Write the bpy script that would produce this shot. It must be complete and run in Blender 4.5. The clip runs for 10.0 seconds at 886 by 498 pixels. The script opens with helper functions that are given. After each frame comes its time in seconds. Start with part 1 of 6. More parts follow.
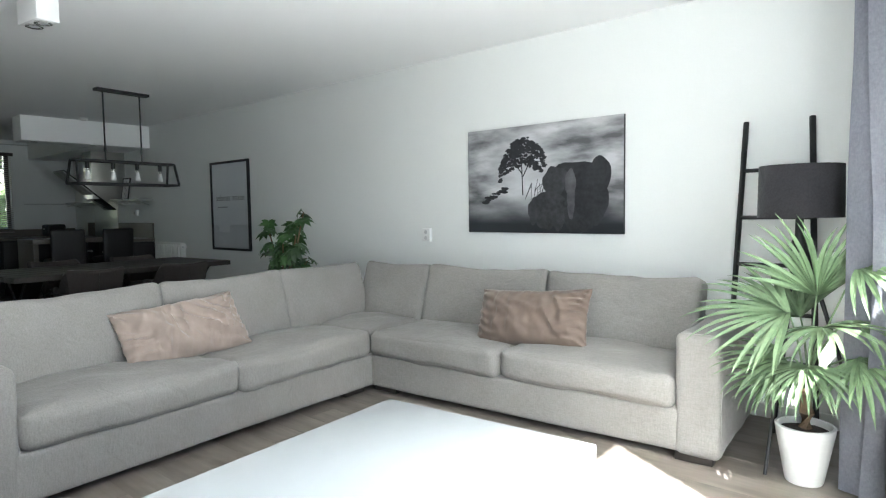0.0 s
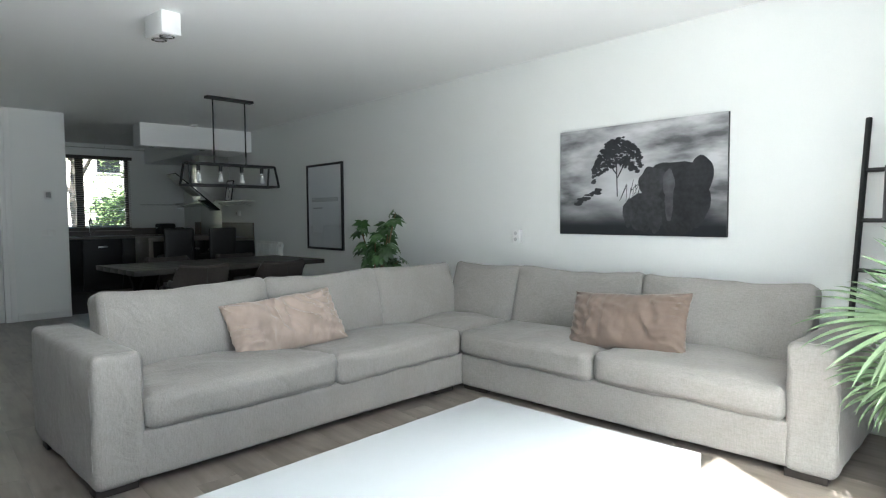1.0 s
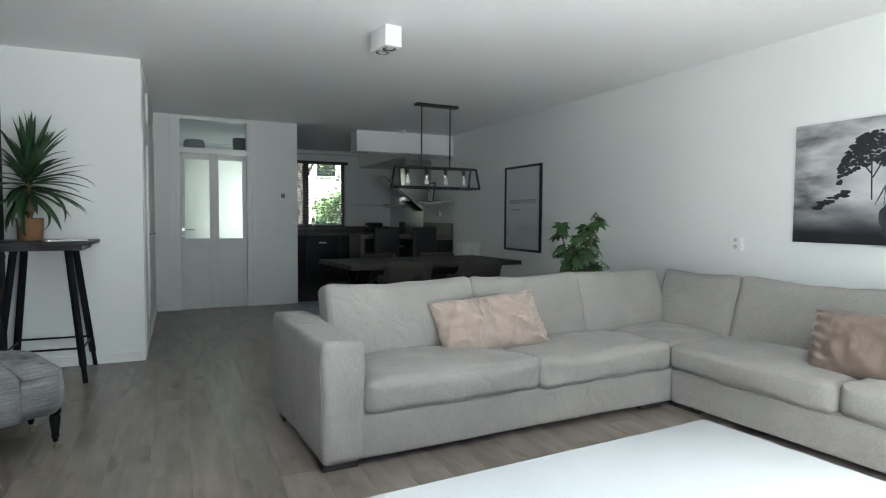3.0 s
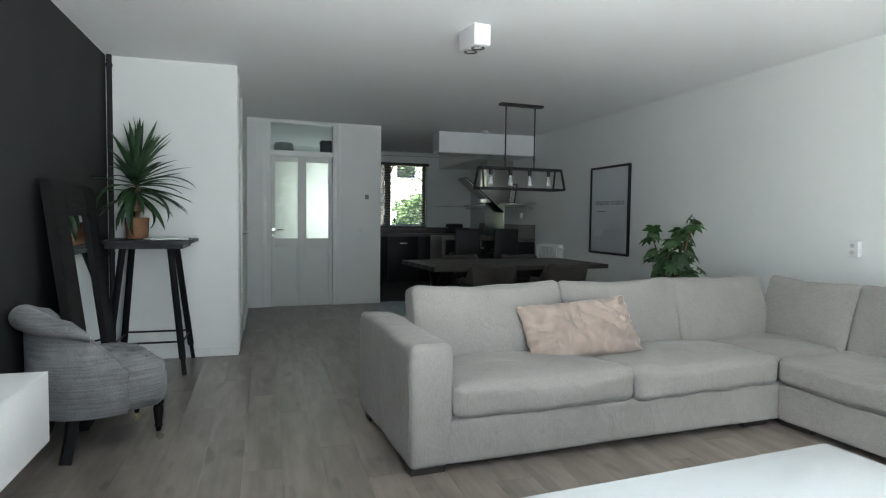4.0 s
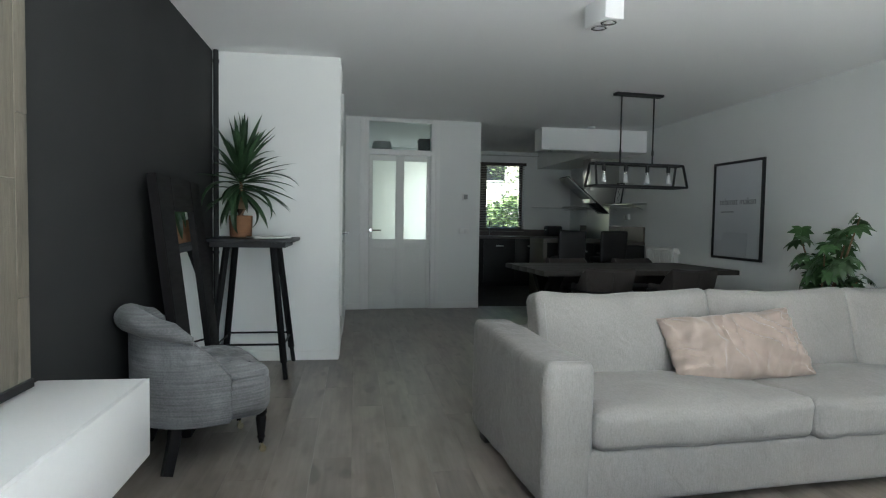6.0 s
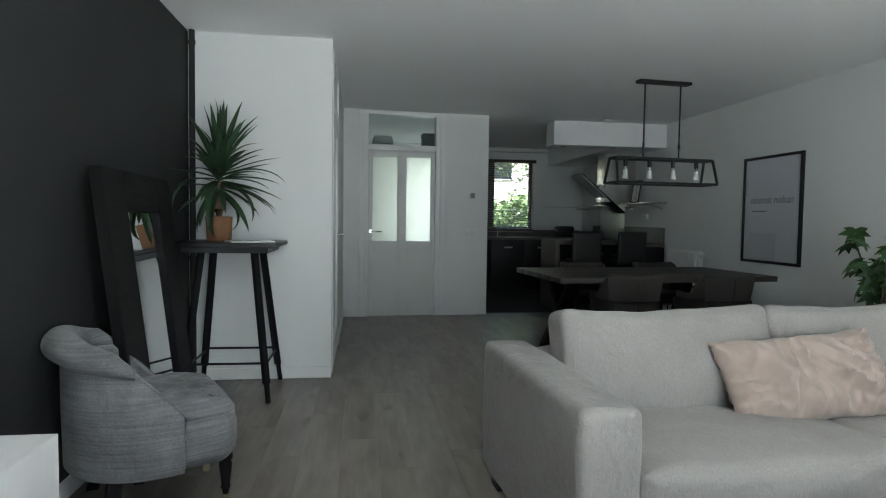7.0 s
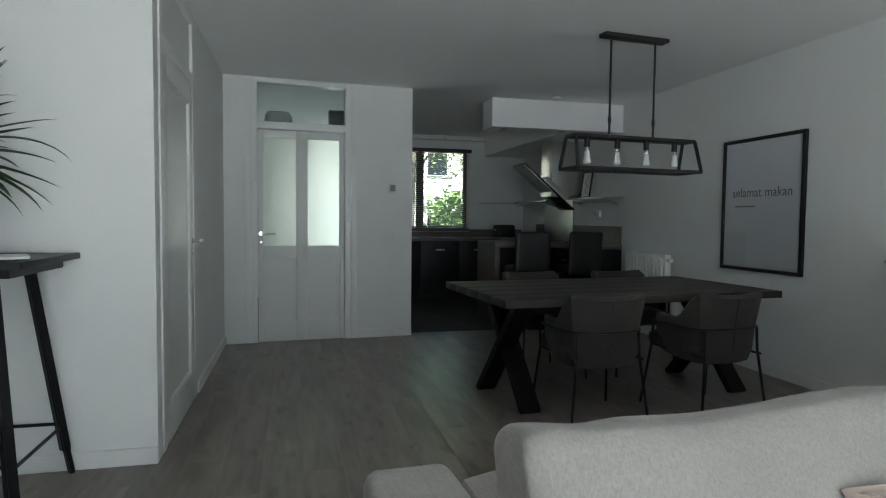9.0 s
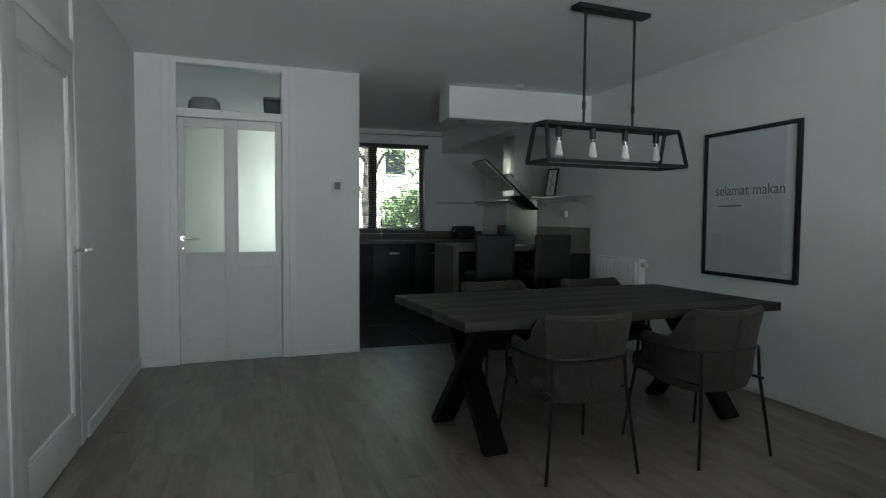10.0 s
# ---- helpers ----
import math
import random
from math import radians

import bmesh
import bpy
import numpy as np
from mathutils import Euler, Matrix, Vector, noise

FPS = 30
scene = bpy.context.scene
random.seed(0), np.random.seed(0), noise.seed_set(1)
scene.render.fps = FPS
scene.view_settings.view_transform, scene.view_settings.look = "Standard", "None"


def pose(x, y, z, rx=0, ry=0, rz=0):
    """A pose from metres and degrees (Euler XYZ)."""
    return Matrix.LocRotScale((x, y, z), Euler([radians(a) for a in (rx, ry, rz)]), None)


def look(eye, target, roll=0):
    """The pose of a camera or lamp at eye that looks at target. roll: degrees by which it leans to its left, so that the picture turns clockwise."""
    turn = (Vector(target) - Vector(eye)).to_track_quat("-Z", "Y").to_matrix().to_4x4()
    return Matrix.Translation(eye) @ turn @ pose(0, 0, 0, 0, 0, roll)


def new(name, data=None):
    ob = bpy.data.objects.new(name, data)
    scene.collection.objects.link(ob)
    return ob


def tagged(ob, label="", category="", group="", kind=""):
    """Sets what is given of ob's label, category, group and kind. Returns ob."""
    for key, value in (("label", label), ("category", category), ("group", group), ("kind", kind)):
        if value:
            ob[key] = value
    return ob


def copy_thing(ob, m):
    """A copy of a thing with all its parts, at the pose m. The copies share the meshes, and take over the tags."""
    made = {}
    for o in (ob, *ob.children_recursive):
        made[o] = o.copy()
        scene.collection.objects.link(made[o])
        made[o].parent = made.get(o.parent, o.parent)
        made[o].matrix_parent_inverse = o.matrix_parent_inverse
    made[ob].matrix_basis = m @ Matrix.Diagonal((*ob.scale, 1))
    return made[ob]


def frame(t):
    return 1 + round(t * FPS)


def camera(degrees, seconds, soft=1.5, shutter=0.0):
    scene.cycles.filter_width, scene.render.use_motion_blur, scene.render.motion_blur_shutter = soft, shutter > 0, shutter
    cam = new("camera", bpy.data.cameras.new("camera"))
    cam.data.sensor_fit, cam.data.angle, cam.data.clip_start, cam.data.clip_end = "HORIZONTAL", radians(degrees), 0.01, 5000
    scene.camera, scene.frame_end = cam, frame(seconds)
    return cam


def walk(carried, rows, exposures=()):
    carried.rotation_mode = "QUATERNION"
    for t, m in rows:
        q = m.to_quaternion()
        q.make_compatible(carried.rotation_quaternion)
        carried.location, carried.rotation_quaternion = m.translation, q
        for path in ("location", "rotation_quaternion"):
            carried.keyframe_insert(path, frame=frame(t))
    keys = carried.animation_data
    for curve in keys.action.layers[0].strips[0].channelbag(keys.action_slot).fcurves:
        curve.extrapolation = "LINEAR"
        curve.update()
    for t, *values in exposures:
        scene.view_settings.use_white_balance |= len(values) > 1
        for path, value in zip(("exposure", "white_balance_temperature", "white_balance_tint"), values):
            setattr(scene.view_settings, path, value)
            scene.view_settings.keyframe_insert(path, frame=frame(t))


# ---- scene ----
from mathutils.bvhtree import BVHTree

# The camera and its walk
cam = camera(72.7, 10.0, soft=1.15)
PATH = [
    (0, (0.33, 0.261, 1.26), (-0.971, 1.775, 1.135), -0.8),
    (0.5, (0.309, 0.229, 1.238), (-1.082, 1.661, 1.123), -0.6),
    (1, (0.297, 0.201, 1.241), (-1.198, 1.525, 1.13), -0.4),
    (1.5, (0.278, 0.179, 1.239), (-1.315, 1.383, 1.132), -0.1),
    (2, (0.254, 0.162, 1.239), (-1.433, 1.231, 1.134), 0.0),
    (2.5, (0.223, 0.151, 1.241), (-1.542, 1.086, 1.136), 0.2),
    (4, (0.104, 0.099, 1.244), (-1.811, 0.666, 1.141), 0.7),
    (4.5, (0.019, 0.075, 1.239), (-1.923, 0.542, 1.138), 0.8),
    (5, (-0.087, 0.048, 1.22), (-2.046, 0.44, 1.123), 0.8),
    (5.5, (-0.193, 0.028, 1.208), (-2.165, 0.351, 1.111), 0.9),
    (6, (-0.336, -0.001, 1.203), (-2.312, 0.289, 1.108), 0.9),
    (7.5, (-1.256, 0.167, 1.224), (-3.236, 0.436, 1.126), 0.8),
    (8, (-1.629, 0.256, 1.229), (-3.59, 0.636, 1.131), 0.7),
    (8.5, (-1.991, 0.398, 1.233), (-3.941, 0.832, 1.137), 0.6),
    (9, (-2.347, 0.535, 1.225), (-4.288, 1.009, 1.123), 0.6),
    (9.5, (-2.684, 0.63, 1.233), (-4.598, 1.201, 1.129), 0.4),
    (10, (-2.979, 0.764, 1.239), (-4.884, 1.366, 1.138), 0.4),
]
EXPO = [(0, 2.90, 6000, 6), (4, 2.90, 6000, 5), (7.5, 2.68, 6000, 5), (9, 2.76, 6000, 5), (10, 2.80, 6000, 5)]
walk(cam, [(t, look(eye, target, roll)) for t, eye, target, roll in PATH], EXPO)

# World, sun and added area lamps standing in for window light
SUN_DIR = Vector((0.52, -0.30, 0.80)).normalized()
world = bpy.data.worlds.new("sky")
scene.world = world
world.use_nodes = True
wn = world.node_tree.nodes
sky = wn.new("ShaderNodeTexSky")
sky.sky_type = "NISHITA"
sky.sun_disc = False
sky.sun_elevation = math.asin(SUN_DIR.z)
sky.sun_rotation = math.atan2(SUN_DIR.x, SUN_DIR.y)
wn["Background"].inputs["Strength"].default_value = 0.05
world.node_tree.links.new(sky.outputs[0], wn["Background"].inputs["Color"])

sun_data = bpy.data.lights.new("sun", "SUN")
sun_data.energy, sun_data.angle, sun_data.color = 5.0, radians(0.6), (1.0, 0.96, 0.9)
sun = new("sun", sun_data)
sun.matrix_world = look((0, 0, 0), -SUN_DIR)


def window_light(name, eye, target, sx, sy, energy, color):
    d = bpy.data.lights.new(name, "AREA")
    d.shape, d.size, d.size_y, d.energy, d.color = "RECTANGLE", sx, sy, energy, color
    o = new(name, d)
    o.matrix_world = look(eye, target)
    return o


# Added lamps: the door's tilts up to brighten the ceiling, the window's sits low.
window_light("garden_door_daylight", (0.375, 0.50, 1.25), (-0.35, 0.5, 3.6), 1.5, 1.9, 17.0, (0.93, 0.97, 1.0))
window_light("garden_window_daylight", (0.375, 1.97, 0.70), (-1, 1.9, 0.75), 0.7, 1.1, 4.0, (0.93, 0.97, 1.0))
# Added with an unseen wall opening, to light the hall door's panes from behind.
window_light("hall_window_daylight", (-11.75, 1.30, 1.35), (-10, 0.6, 2.1), 0.4, 1.7, 0.78, (0.97, 1.0, 0.95))


# Materials
def material(name, color, rough=0.6, metal=0.0, var=0.12, scale=6.0, grain=60.0, bump=0.1, stretch=(1, 1, 1), spec=0.5, rand=0.0, sheen=0.0, coat=0.0, coord="Object", soft=0.2):
    """A surface with tone variation at two scales, fine relief and a little roughness change."""
    m = bpy.data.materials.new(name)
    m.use_nodes = True
    nt = m.node_tree
    N, L = nt.nodes, nt.links
    b = N["Principled BSDF"]
    tc = N.new("ShaderNodeTexCoord")
    mp = N.new("ShaderNodeMapping")
    mp.inputs["Scale"].default_value = stretch
    if coord == "World":
        ge, ob_info, cx = N.new("ShaderNodeNewGeometry"), N.new("ShaderNodeObjectInfo"), N.new("ShaderNodeVectorMath")
        cx.operation = "MULTIPLY"
        cx.inputs[1].default_value = (37.0, 19.0, 11.0)
        L.new(ob_info.outputs["Random"], cx.inputs[0])
        L.new(cx.outputs[0], mp.inputs["Location"])
        L.new(ge.outputs["Position"], mp.inputs["Vector"])
    else:
        L.new(tc.outputs[coord], mp.inputs["Vector"])
    big, fine = N.new("ShaderNodeTexNoise"), N.new("ShaderNodeTexNoise")
    big.inputs["Scale"].default_value, big.inputs["Detail"].default_value = scale, 3
    fine.inputs["Scale"].default_value, fine.inputs["Detail"].default_value = grain, 4
    L.new(mp.outputs[0], big.inputs["Vector"])
    L.new(mp.outputs[0], fine.inputs["Vector"])
    mix = N.new("ShaderNodeMix")
    mix.data_type = "FLOAT"
    mix.inputs[0].default_value = 0.5
    L.new(big.outputs["Fac"], mix.inputs[2])
    L.new(fine.outputs["Fac"], mix.inputs[3])
    val = mix.outputs[0]
    if rand:
        oi = N.new("ShaderNodeObjectInfo")
        ma = N.new("ShaderNodeMath")
        ma.operation = "MULTIPLY_ADD"
        ma.inputs[1].default_value = rand
        L.new(oi.outputs["Random"], ma.inputs[0])
        L.new(val, ma.inputs[2])
        sb = N.new("ShaderNodeMath")
        sb.operation = "SUBTRACT"
        sb.inputs[1].default_value = rand / 2
        L.new(ma.outputs[0], sb.inputs[0])
        val = sb.outputs[0]
    ramp = N.new("ShaderNodeValToRGB")
    lo = [max(0.0, c * (1 - var)) for c in color]
    hi = [min(1.0, c * (1 + var)) for c in color]
    ramp.color_ramp.elements[0].position, ramp.color_ramp.elements[1].position = 0.5 - soft, 0.5 + soft
    ramp.color_ramp.elements[0].color, ramp.color_ramp.elements[1].color = (*lo, 1), (*hi, 1)
    L.new(val, ramp.inputs[0])
    L.new(ramp.outputs[0], b.inputs["Base Color"])
    b.inputs["Metallic"].default_value = metal
    b.inputs["Specular IOR Level"].default_value = spec
    b.inputs["Coat Weight"].default_value = coat
    b.inputs["Coat Roughness"].default_value = 0.05
    if sheen:
        b.inputs["Sheen Weight"].default_value = sheen
        b.inputs["Sheen Roughness"].default_value = 0.4
    mr = N.new("ShaderNodeMapRange")
    mr.inputs["To Min"].default_value, mr.inputs["To Max"].default_value = max(0.02, rough * 0.85), min(1.0, rough * 1.15)
    L.new(big.outputs["Fac"], mr.inputs["Value"])
    L.new(mr.outputs[0], b.inputs["Roughness"])
    if bump:
        bp = N.new("ShaderNodeBump")
        bp.inputs["Strength"].default_value = bump
        bp.inputs["Distance"].default_value = 0.004
        L.new(fine.outputs["Fac"], bp.inputs["Height"])
        L.new(bp.outputs[0], b.inputs["Normal"])
    return m


def weave(name, color, var=0.2, threads=260.0, slub=(6, 90, 90), bump=0.35):
    """Woven upholstery: crossing threads, slubs and a soft mottling."""
    m = material(name, color, 0.9, 0, var, 4.0, 120.0, 0, (1, 1, 1), 0.2, sheen=0.15)
    nt = m.node_tree
    N, L = nt.nodes, nt.links
    b = N["Principled BSDF"]
    tc = [n for n in N if n.type == "TEX_COORD"][0]
    mp = N.new("ShaderNodeMapping")
    mp.inputs["Scale"].default_value = slub
    L.new(tc.outputs["Object"], mp.inputs["Vector"])
    sl = N.new("ShaderNodeTexNoise")
    sl.inputs["Scale"].default_value, sl.inputs["Detail"].default_value = 1.0, 3
    L.new(mp.outputs[0], sl.inputs["Vector"])
    mp2 = N.new("ShaderNodeMapping")
    mp2.inputs["Scale"].default_value = (slub[1], slub[1], slub[0])
    L.new(tc.outputs["Object"], mp2.inputs["Vector"])
    sl2 = N.new("ShaderNodeTexNoise")
    sl2.inputs["Scale"].default_value, sl2.inputs["Detail"].default_value = 1.0, 3
    L.new(mp2.outputs[0], sl2.inputs["Vector"])
    add = N.new("ShaderNodeMath")
    add.operation = "ADD"
    L.new(sl.outputs["Fac"], add.inputs[0])
    L.new(sl2.outputs["Fac"], add.inputs[1])
    half = N.new("ShaderNodeMath")
    half.operation = "MULTIPLY"
    half.inputs[1].default_value = 0.5
    L.new(add.outputs[0], half.inputs[0])
    old = b.inputs["Base Color"].links[0].from_socket
    mx = N.new("ShaderNodeMix")
    mx.data_type, mx.blend_type = "RGBA", "MULTIPLY"
    mx.inputs[0].default_value = 1.0
    rp = N.new("ShaderNodeValToRGB")
    rp.color_ramp.elements[0].position, rp.color_ramp.elements[1].position = 0.35, 0.62
    rp.color_ramp.elements[0].color, rp.color_ramp.elements[1].color = (1 - var * 1.6,) * 3 + (1,), (1, 1, 1, 1)
    L.new(half.outputs[0], rp.inputs[0])
    L.new(old, mx.inputs[6])
    L.new(rp.outputs[0], mx.inputs[7])
    L.new(mx.outputs[2], b.inputs["Base Color"])
    bp = N.new("ShaderNodeBump")
    bp.inputs["Strength"].default_value, bp.inputs["Distance"].default_value = bump, 0.003
    L.new(half.outputs[0], bp.inputs["Height"])
    # soft creases where the cover lies loose
    crease = N.new("ShaderNodeTexNoise")
    crease.inputs["Scale"].default_value, crease.inputs["Detail"].default_value, crease.inputs["Distortion"].default_value = 7.0, 4, 1.2
    L.new(tc.outputs["Object"], crease.inputs["Vector"])
    cb = N.new("ShaderNodeBump")
    cb.inputs["Strength"].default_value, cb.inputs["Distance"].default_value = 0.45, 0.022
    L.new(crease.outputs["Fac"], cb.inputs["Height"])
    L.new(bp.outputs[0], cb.inputs["Normal"])
    L.new(cb.outputs[0], b.inputs["Normal"])
    return m


def laminate():
    """Grey-brown oak boards: long soft grain, darker clouds and a tone of its own for each board."""
    m = bpy.data.materials.new("grey_oak_laminate")
    m.use_nodes = True
    N, L = m.node_tree.nodes, m.node_tree.links
    b = N["Principled BSDF"]
    ge, oi = N.new("ShaderNodeNewGeometry"), N.new("ShaderNodeObjectInfo")
    shift = N.new("ShaderNodeCombineXYZ")
    mul = N.new("ShaderNodeMath")
    mul.operation, mul.inputs[1].default_value = "MULTIPLY", 23.0
    L.new(oi.outputs["Random"], mul.inputs[0])
    L.new(mul.outputs[0], shift.inputs["X"])
    L.new(mul.outputs[0], shift.inputs["Y"])
    pos = N.new("ShaderNodeVectorMath")
    pos.operation = "ADD"
    L.new(ge.outputs["Position"], pos.inputs[0])
    L.new(shift.outputs[0], pos.inputs[1])
    col = None
    for sx, sy, detail, lo, hi, a, z in ((1.3, 6.0, 2, 0.36, 0.62, 0.76, 1.10), (2.2, 38.0, 3, 0.32, 0.68, 0.90, 1.05), (5.0, 16.0, 2, 0.3, 0.6, 0.88, 1.04), (3.4, 8.5, 1, 0.62, 0.74, 1.0, 0.66)):
        mp = N.new("ShaderNodeMapping")
        mp.inputs["Scale"].default_value = (sx, sy, 1)
        L.new(pos.outputs[0], mp.inputs["Vector"])
        nz = N.new("ShaderNodeTexNoise")
        nz.inputs["Scale"].default_value, nz.inputs["Detail"].default_value = 1.0, detail
        L.new(mp.outputs[0], nz.inputs["Vector"])
        mr = N.new("ShaderNodeMapRange")
        mr.interpolation_type = "SMOOTHSTEP"
        mr.inputs["From Min"].default_value, mr.inputs["From Max"].default_value = lo, hi
        mr.inputs["To Min"].default_value, mr.inputs["To Max"].default_value = a, z
        L.new(nz.outputs["Fac"], mr.inputs["Value"])
        if col is None:
            col = mr.outputs[0]
        else:
            k = N.new("ShaderNodeMath")
            k.operation = "MULTIPLY"
            L.new(col, k.inputs[0])
            L.new(mr.outputs[0], k.inputs[1])
            col = k.outputs[0]
    tone = N.new("ShaderNodeMapRange")
    tone.inputs["To Min"].default_value, tone.inputs["To Max"].default_value = 0.945, 1.055
    L.new(oi.outputs["Random"], tone.inputs["Value"])
    k = N.new("ShaderNodeMath")
    k.operation = "MULTIPLY"
    L.new(col, k.inputs[0])
    L.new(tone.outputs[0], k.inputs[1])
    vm = N.new("ShaderNodeVectorMath")
    vm.operation = "SCALE"
    vm.inputs[0].default_value = (0.200, 0.172, 0.146)
    L.new(k.outputs[0], vm.inputs["Scale"])
    L.new(vm.outputs[0], b.inputs["Base Color"])
    b.inputs["Roughness"].default_value = 0.3
    return m


def glass(name, rough=0.0, color=(1, 1, 1), flutes=0.0):
    m = bpy.data.materials.new(name)
    m.use_nodes = True
    N, L = m.node_tree.nodes, m.node_tree.links
    b = N["Principled BSDF"]
    b.inputs["Base Color"].default_value = (*color, 1)
    b.inputs["Transmission Weight"].default_value = 1.0
    b.inputs["Roughness"].default_value = rough
    b.inputs["IOR"].default_value = 1.2 if rough else 1.45
    if flutes:
        tc = N.new("ShaderNodeTexCoord")
        wv = N.new("ShaderNodeTexWave")
        wv.bands_direction = "Z"
        wv.inputs["Scale"].default_value = flutes
        bp = N.new("ShaderNodeBump")
        bp.inputs["Strength"].default_value, bp.inputs["Distance"].default_value = 0.6, 0.01
        L.new(tc.outputs["Object"], wv.inputs["Vector"])
        L.new(wv.outputs["Fac"], bp.inputs["Height"])
        L.new(bp.outputs[0], b.inputs["Normal"])
    return m


M_WALL = material("white_wall_plaster", (0.785, 0.795, 0.775), 0.85, 0, 0.02, 1.2, 140, 0.15, spec=0.25)
M_CEIL = material("white_ceiling_plaster", (0.93, 0.93, 0.92), 0.9, 0, 0.015, 0.8, 120, 0.12, spec=0.2)
M_DARKWALL = material("charcoal_wall_paint", (0.027, 0.0272, 0.0268), 0.75, 0, 0.06, 1.5, 140, 0.15, spec=0.3)
M_TRIM = material("white_lacquer_trim", (0.80, 0.80, 0.78), 0.4, 0, 0.02, 2, 60, 0.03)
M_DOOR = material("off_white_door_lacquer", (0.72, 0.73, 0.70), 0.42, 0, 0.025, 2, 40, 0.03)
M_PLANK = laminate()
# Hood filters: the window's reflection is put into this pale, barely metallic colour.
M_FILTER = material("filter_painted_reflection", (0.50, 0.50, 0.47), 0.45, 0.2, 0.1, 5, 60, 0.05)
M_TILE = material("dark_kitchen_tile", (0.045, 0.039, 0.034), 0.8, 0, 0.15, 3, 40, 0.05, rand=0.2)
M_SOFA = weave("greige_sofa_linen", (0.302, 0.284, 0.265), 0.11, slub=(30, 190, 190), bump=0.35)
M_TAUPEPOT = material("taupe_stone_pot", (0.15, 0.13, 0.105), 0.8, 0, 0.2, 8, 60, 0.3)
M_SEAM = material("pale_seam_thread", (0.31, 0.30, 0.285), 0.9, 0, 0.1, 20, 200, 0.2)
M_FOOT = material("dark_stained_wood_foot", (0.03, 0.024, 0.02), 0.5, 0, 0.2, 8, 60, 0.1, (1, 8, 8))
M_VELVET = material("dusty_pink_velvet", (0.37, 0.295, 0.25), 0.6, 0, 0.10, 7, 20, 0.45, sheen=0.3, spec=0.2)
M_VELVET2 = material("taupe_brown_velvet", (0.185, 0.138, 0.110), 0.6, 0, 0.12, 7, 20, 0.45, sheen=0.3, spec=0.2)
M_ARMCH = weave("grey_slub_linen", (0.22, 0.222, 0.222), 0.28, slub=(4, 4, 130), bump=0.45)
M_WHITEGLOSS = material("white_high_gloss_lacquer", (0.60, 0.63, 0.64), 0.13, 0, 0.01, 2, 20, 0.0, coat=0.3)
M_WHITESATIN = material("white_satin_lacquer", (0.80, 0.80, 0.79), 0.35, 0, 0.015, 2, 40, 0.02)
M_BLACKMETAL = material("black_lacquered_steel", (0.009, 0.009, 0.0095), 0.42, 0.0, 0.2, 8, 80, 0.04, spec=0.3)
M_BLACKMATT = material("matt_black_metal", (0.016, 0.016, 0.016), 0.5, 0, 0.2, 8, 80, 0.05)
M_BLACKWOOD = material("black_stained_wood", (0.006, 0.005, 0.005), 0.6, 0, 0.3, 5, 50, 0.2, (1, 10, 10), spec=0.15)
M_TABLE = material("dark_brown_oak_tabletop", (0.021, 0.017, 0.0135), 0.6, 0, 0.22, 2.5, 18, 0.2, (12, 1.2, 12))
M_RUSTIC = material("rustic_oak_board", (0.145, 0.128, 0.098), 0.7, 0, 0.32, 2.5, 20, 0.35, (16, 16, 1.1), rand=0.3, coord="World")
M_CHAIR = weave("anthracite_chair_fabric", (0.054, 0.046, 0.042), 0.12, slub=(60, 120, 120), bump=0.3)
M_CHROME = material("brushed_chrome", (0.62, 0.62, 0.60), 0.22, 1.0, 0.06, 6, 90, 0.03)
M_STEEL = material("brushed_stainless_steel", (0.55, 0.55, 0.53), 0.3, 1.0, 0.08, 4, 60, 0.05, (1, 1, 14))
M_BRASS = material("worn_brass", (0.28, 0.24, 0.16), 0.35, 1.0, 0.15, 9, 60, 0.06)
M_MIRROR = material("silvered_mirror", (0.86, 0.88, 0.87), 0.012, 1.0, 0.0, 2, 10, 0)
M_LEAF = material("dark_green_leaf", (0.034, 0.074, 0.030), 0.42, 0, 0.35, 9, 40, 0.1, rand=0.4)
M_FATSIA = material("mid_green_leaf", (0.045, 0.10, 0.03), 0.4, 0, 0.35, 12, 40, 0.1, rand=0.5)
M_PALM = material("fresh_green_palm_leaf", (0.16, 0.235, 0.12), 0.5, 0, 0.3, 9, 40, 0.1, rand=0.4)
M_BARK = material("fibrous_brown_bark", (0.16, 0.105, 0.06), 0.9, 0, 0.4, 14, 60, 0.6, (1, 1, 3))
M_SOIL = material("potting_soil", (0.03, 0.022, 0.016), 0.95, 0, 0.5, 40, 120, 0.8)
M_TERRA = material("terracotta_basket", (0.225, 0.112, 0.052), 0.75, 0, 0.2, 10, 70, 0.4, (1, 1, 5))
M_POTWHITE = material("white_glazed_ceramic", (0.78, 0.77, 0.74), 0.35, 0, 0.04, 5, 40, 0.1)
M_PAPER = material("white_paper", (0.78, 0.78, 0.76), 0.6, 0, 0.03, 5, 60, 0.03)
M_POSTER = material("pale_grey_poster_paper", (0.70, 0.71, 0.72), 0.55, 0, 0.02, 2, 40, 0.0)
M_PRINTGREY = material("grey_print_ink", (0.13, 0.13, 0.135), 0.6, 0, 0.05, 6, 40, 0)
M_CURTAIN = weave("grey_curtain_cloth", (0.33, 0.335, 0.38), 0.1, slub=(60, 160, 60), bump=0.2)
M_SHADE = weave("anthracite_lampshade_cloth", (0.032, 0.03, 0.033), 0.1, slub=(120, 120, 120), bump=0.2)
M_KITCHEN = material("black_kitchen_front", (0.006, 0.006, 0.0065), 0.5, 0, 0.12, 3, 40, 0.03)
M_COUNTER = material("taupe_stone_worktop", (0.13, 0.112, 0.096), 0.4, 0, 0.18, 9, 70, 0.05)
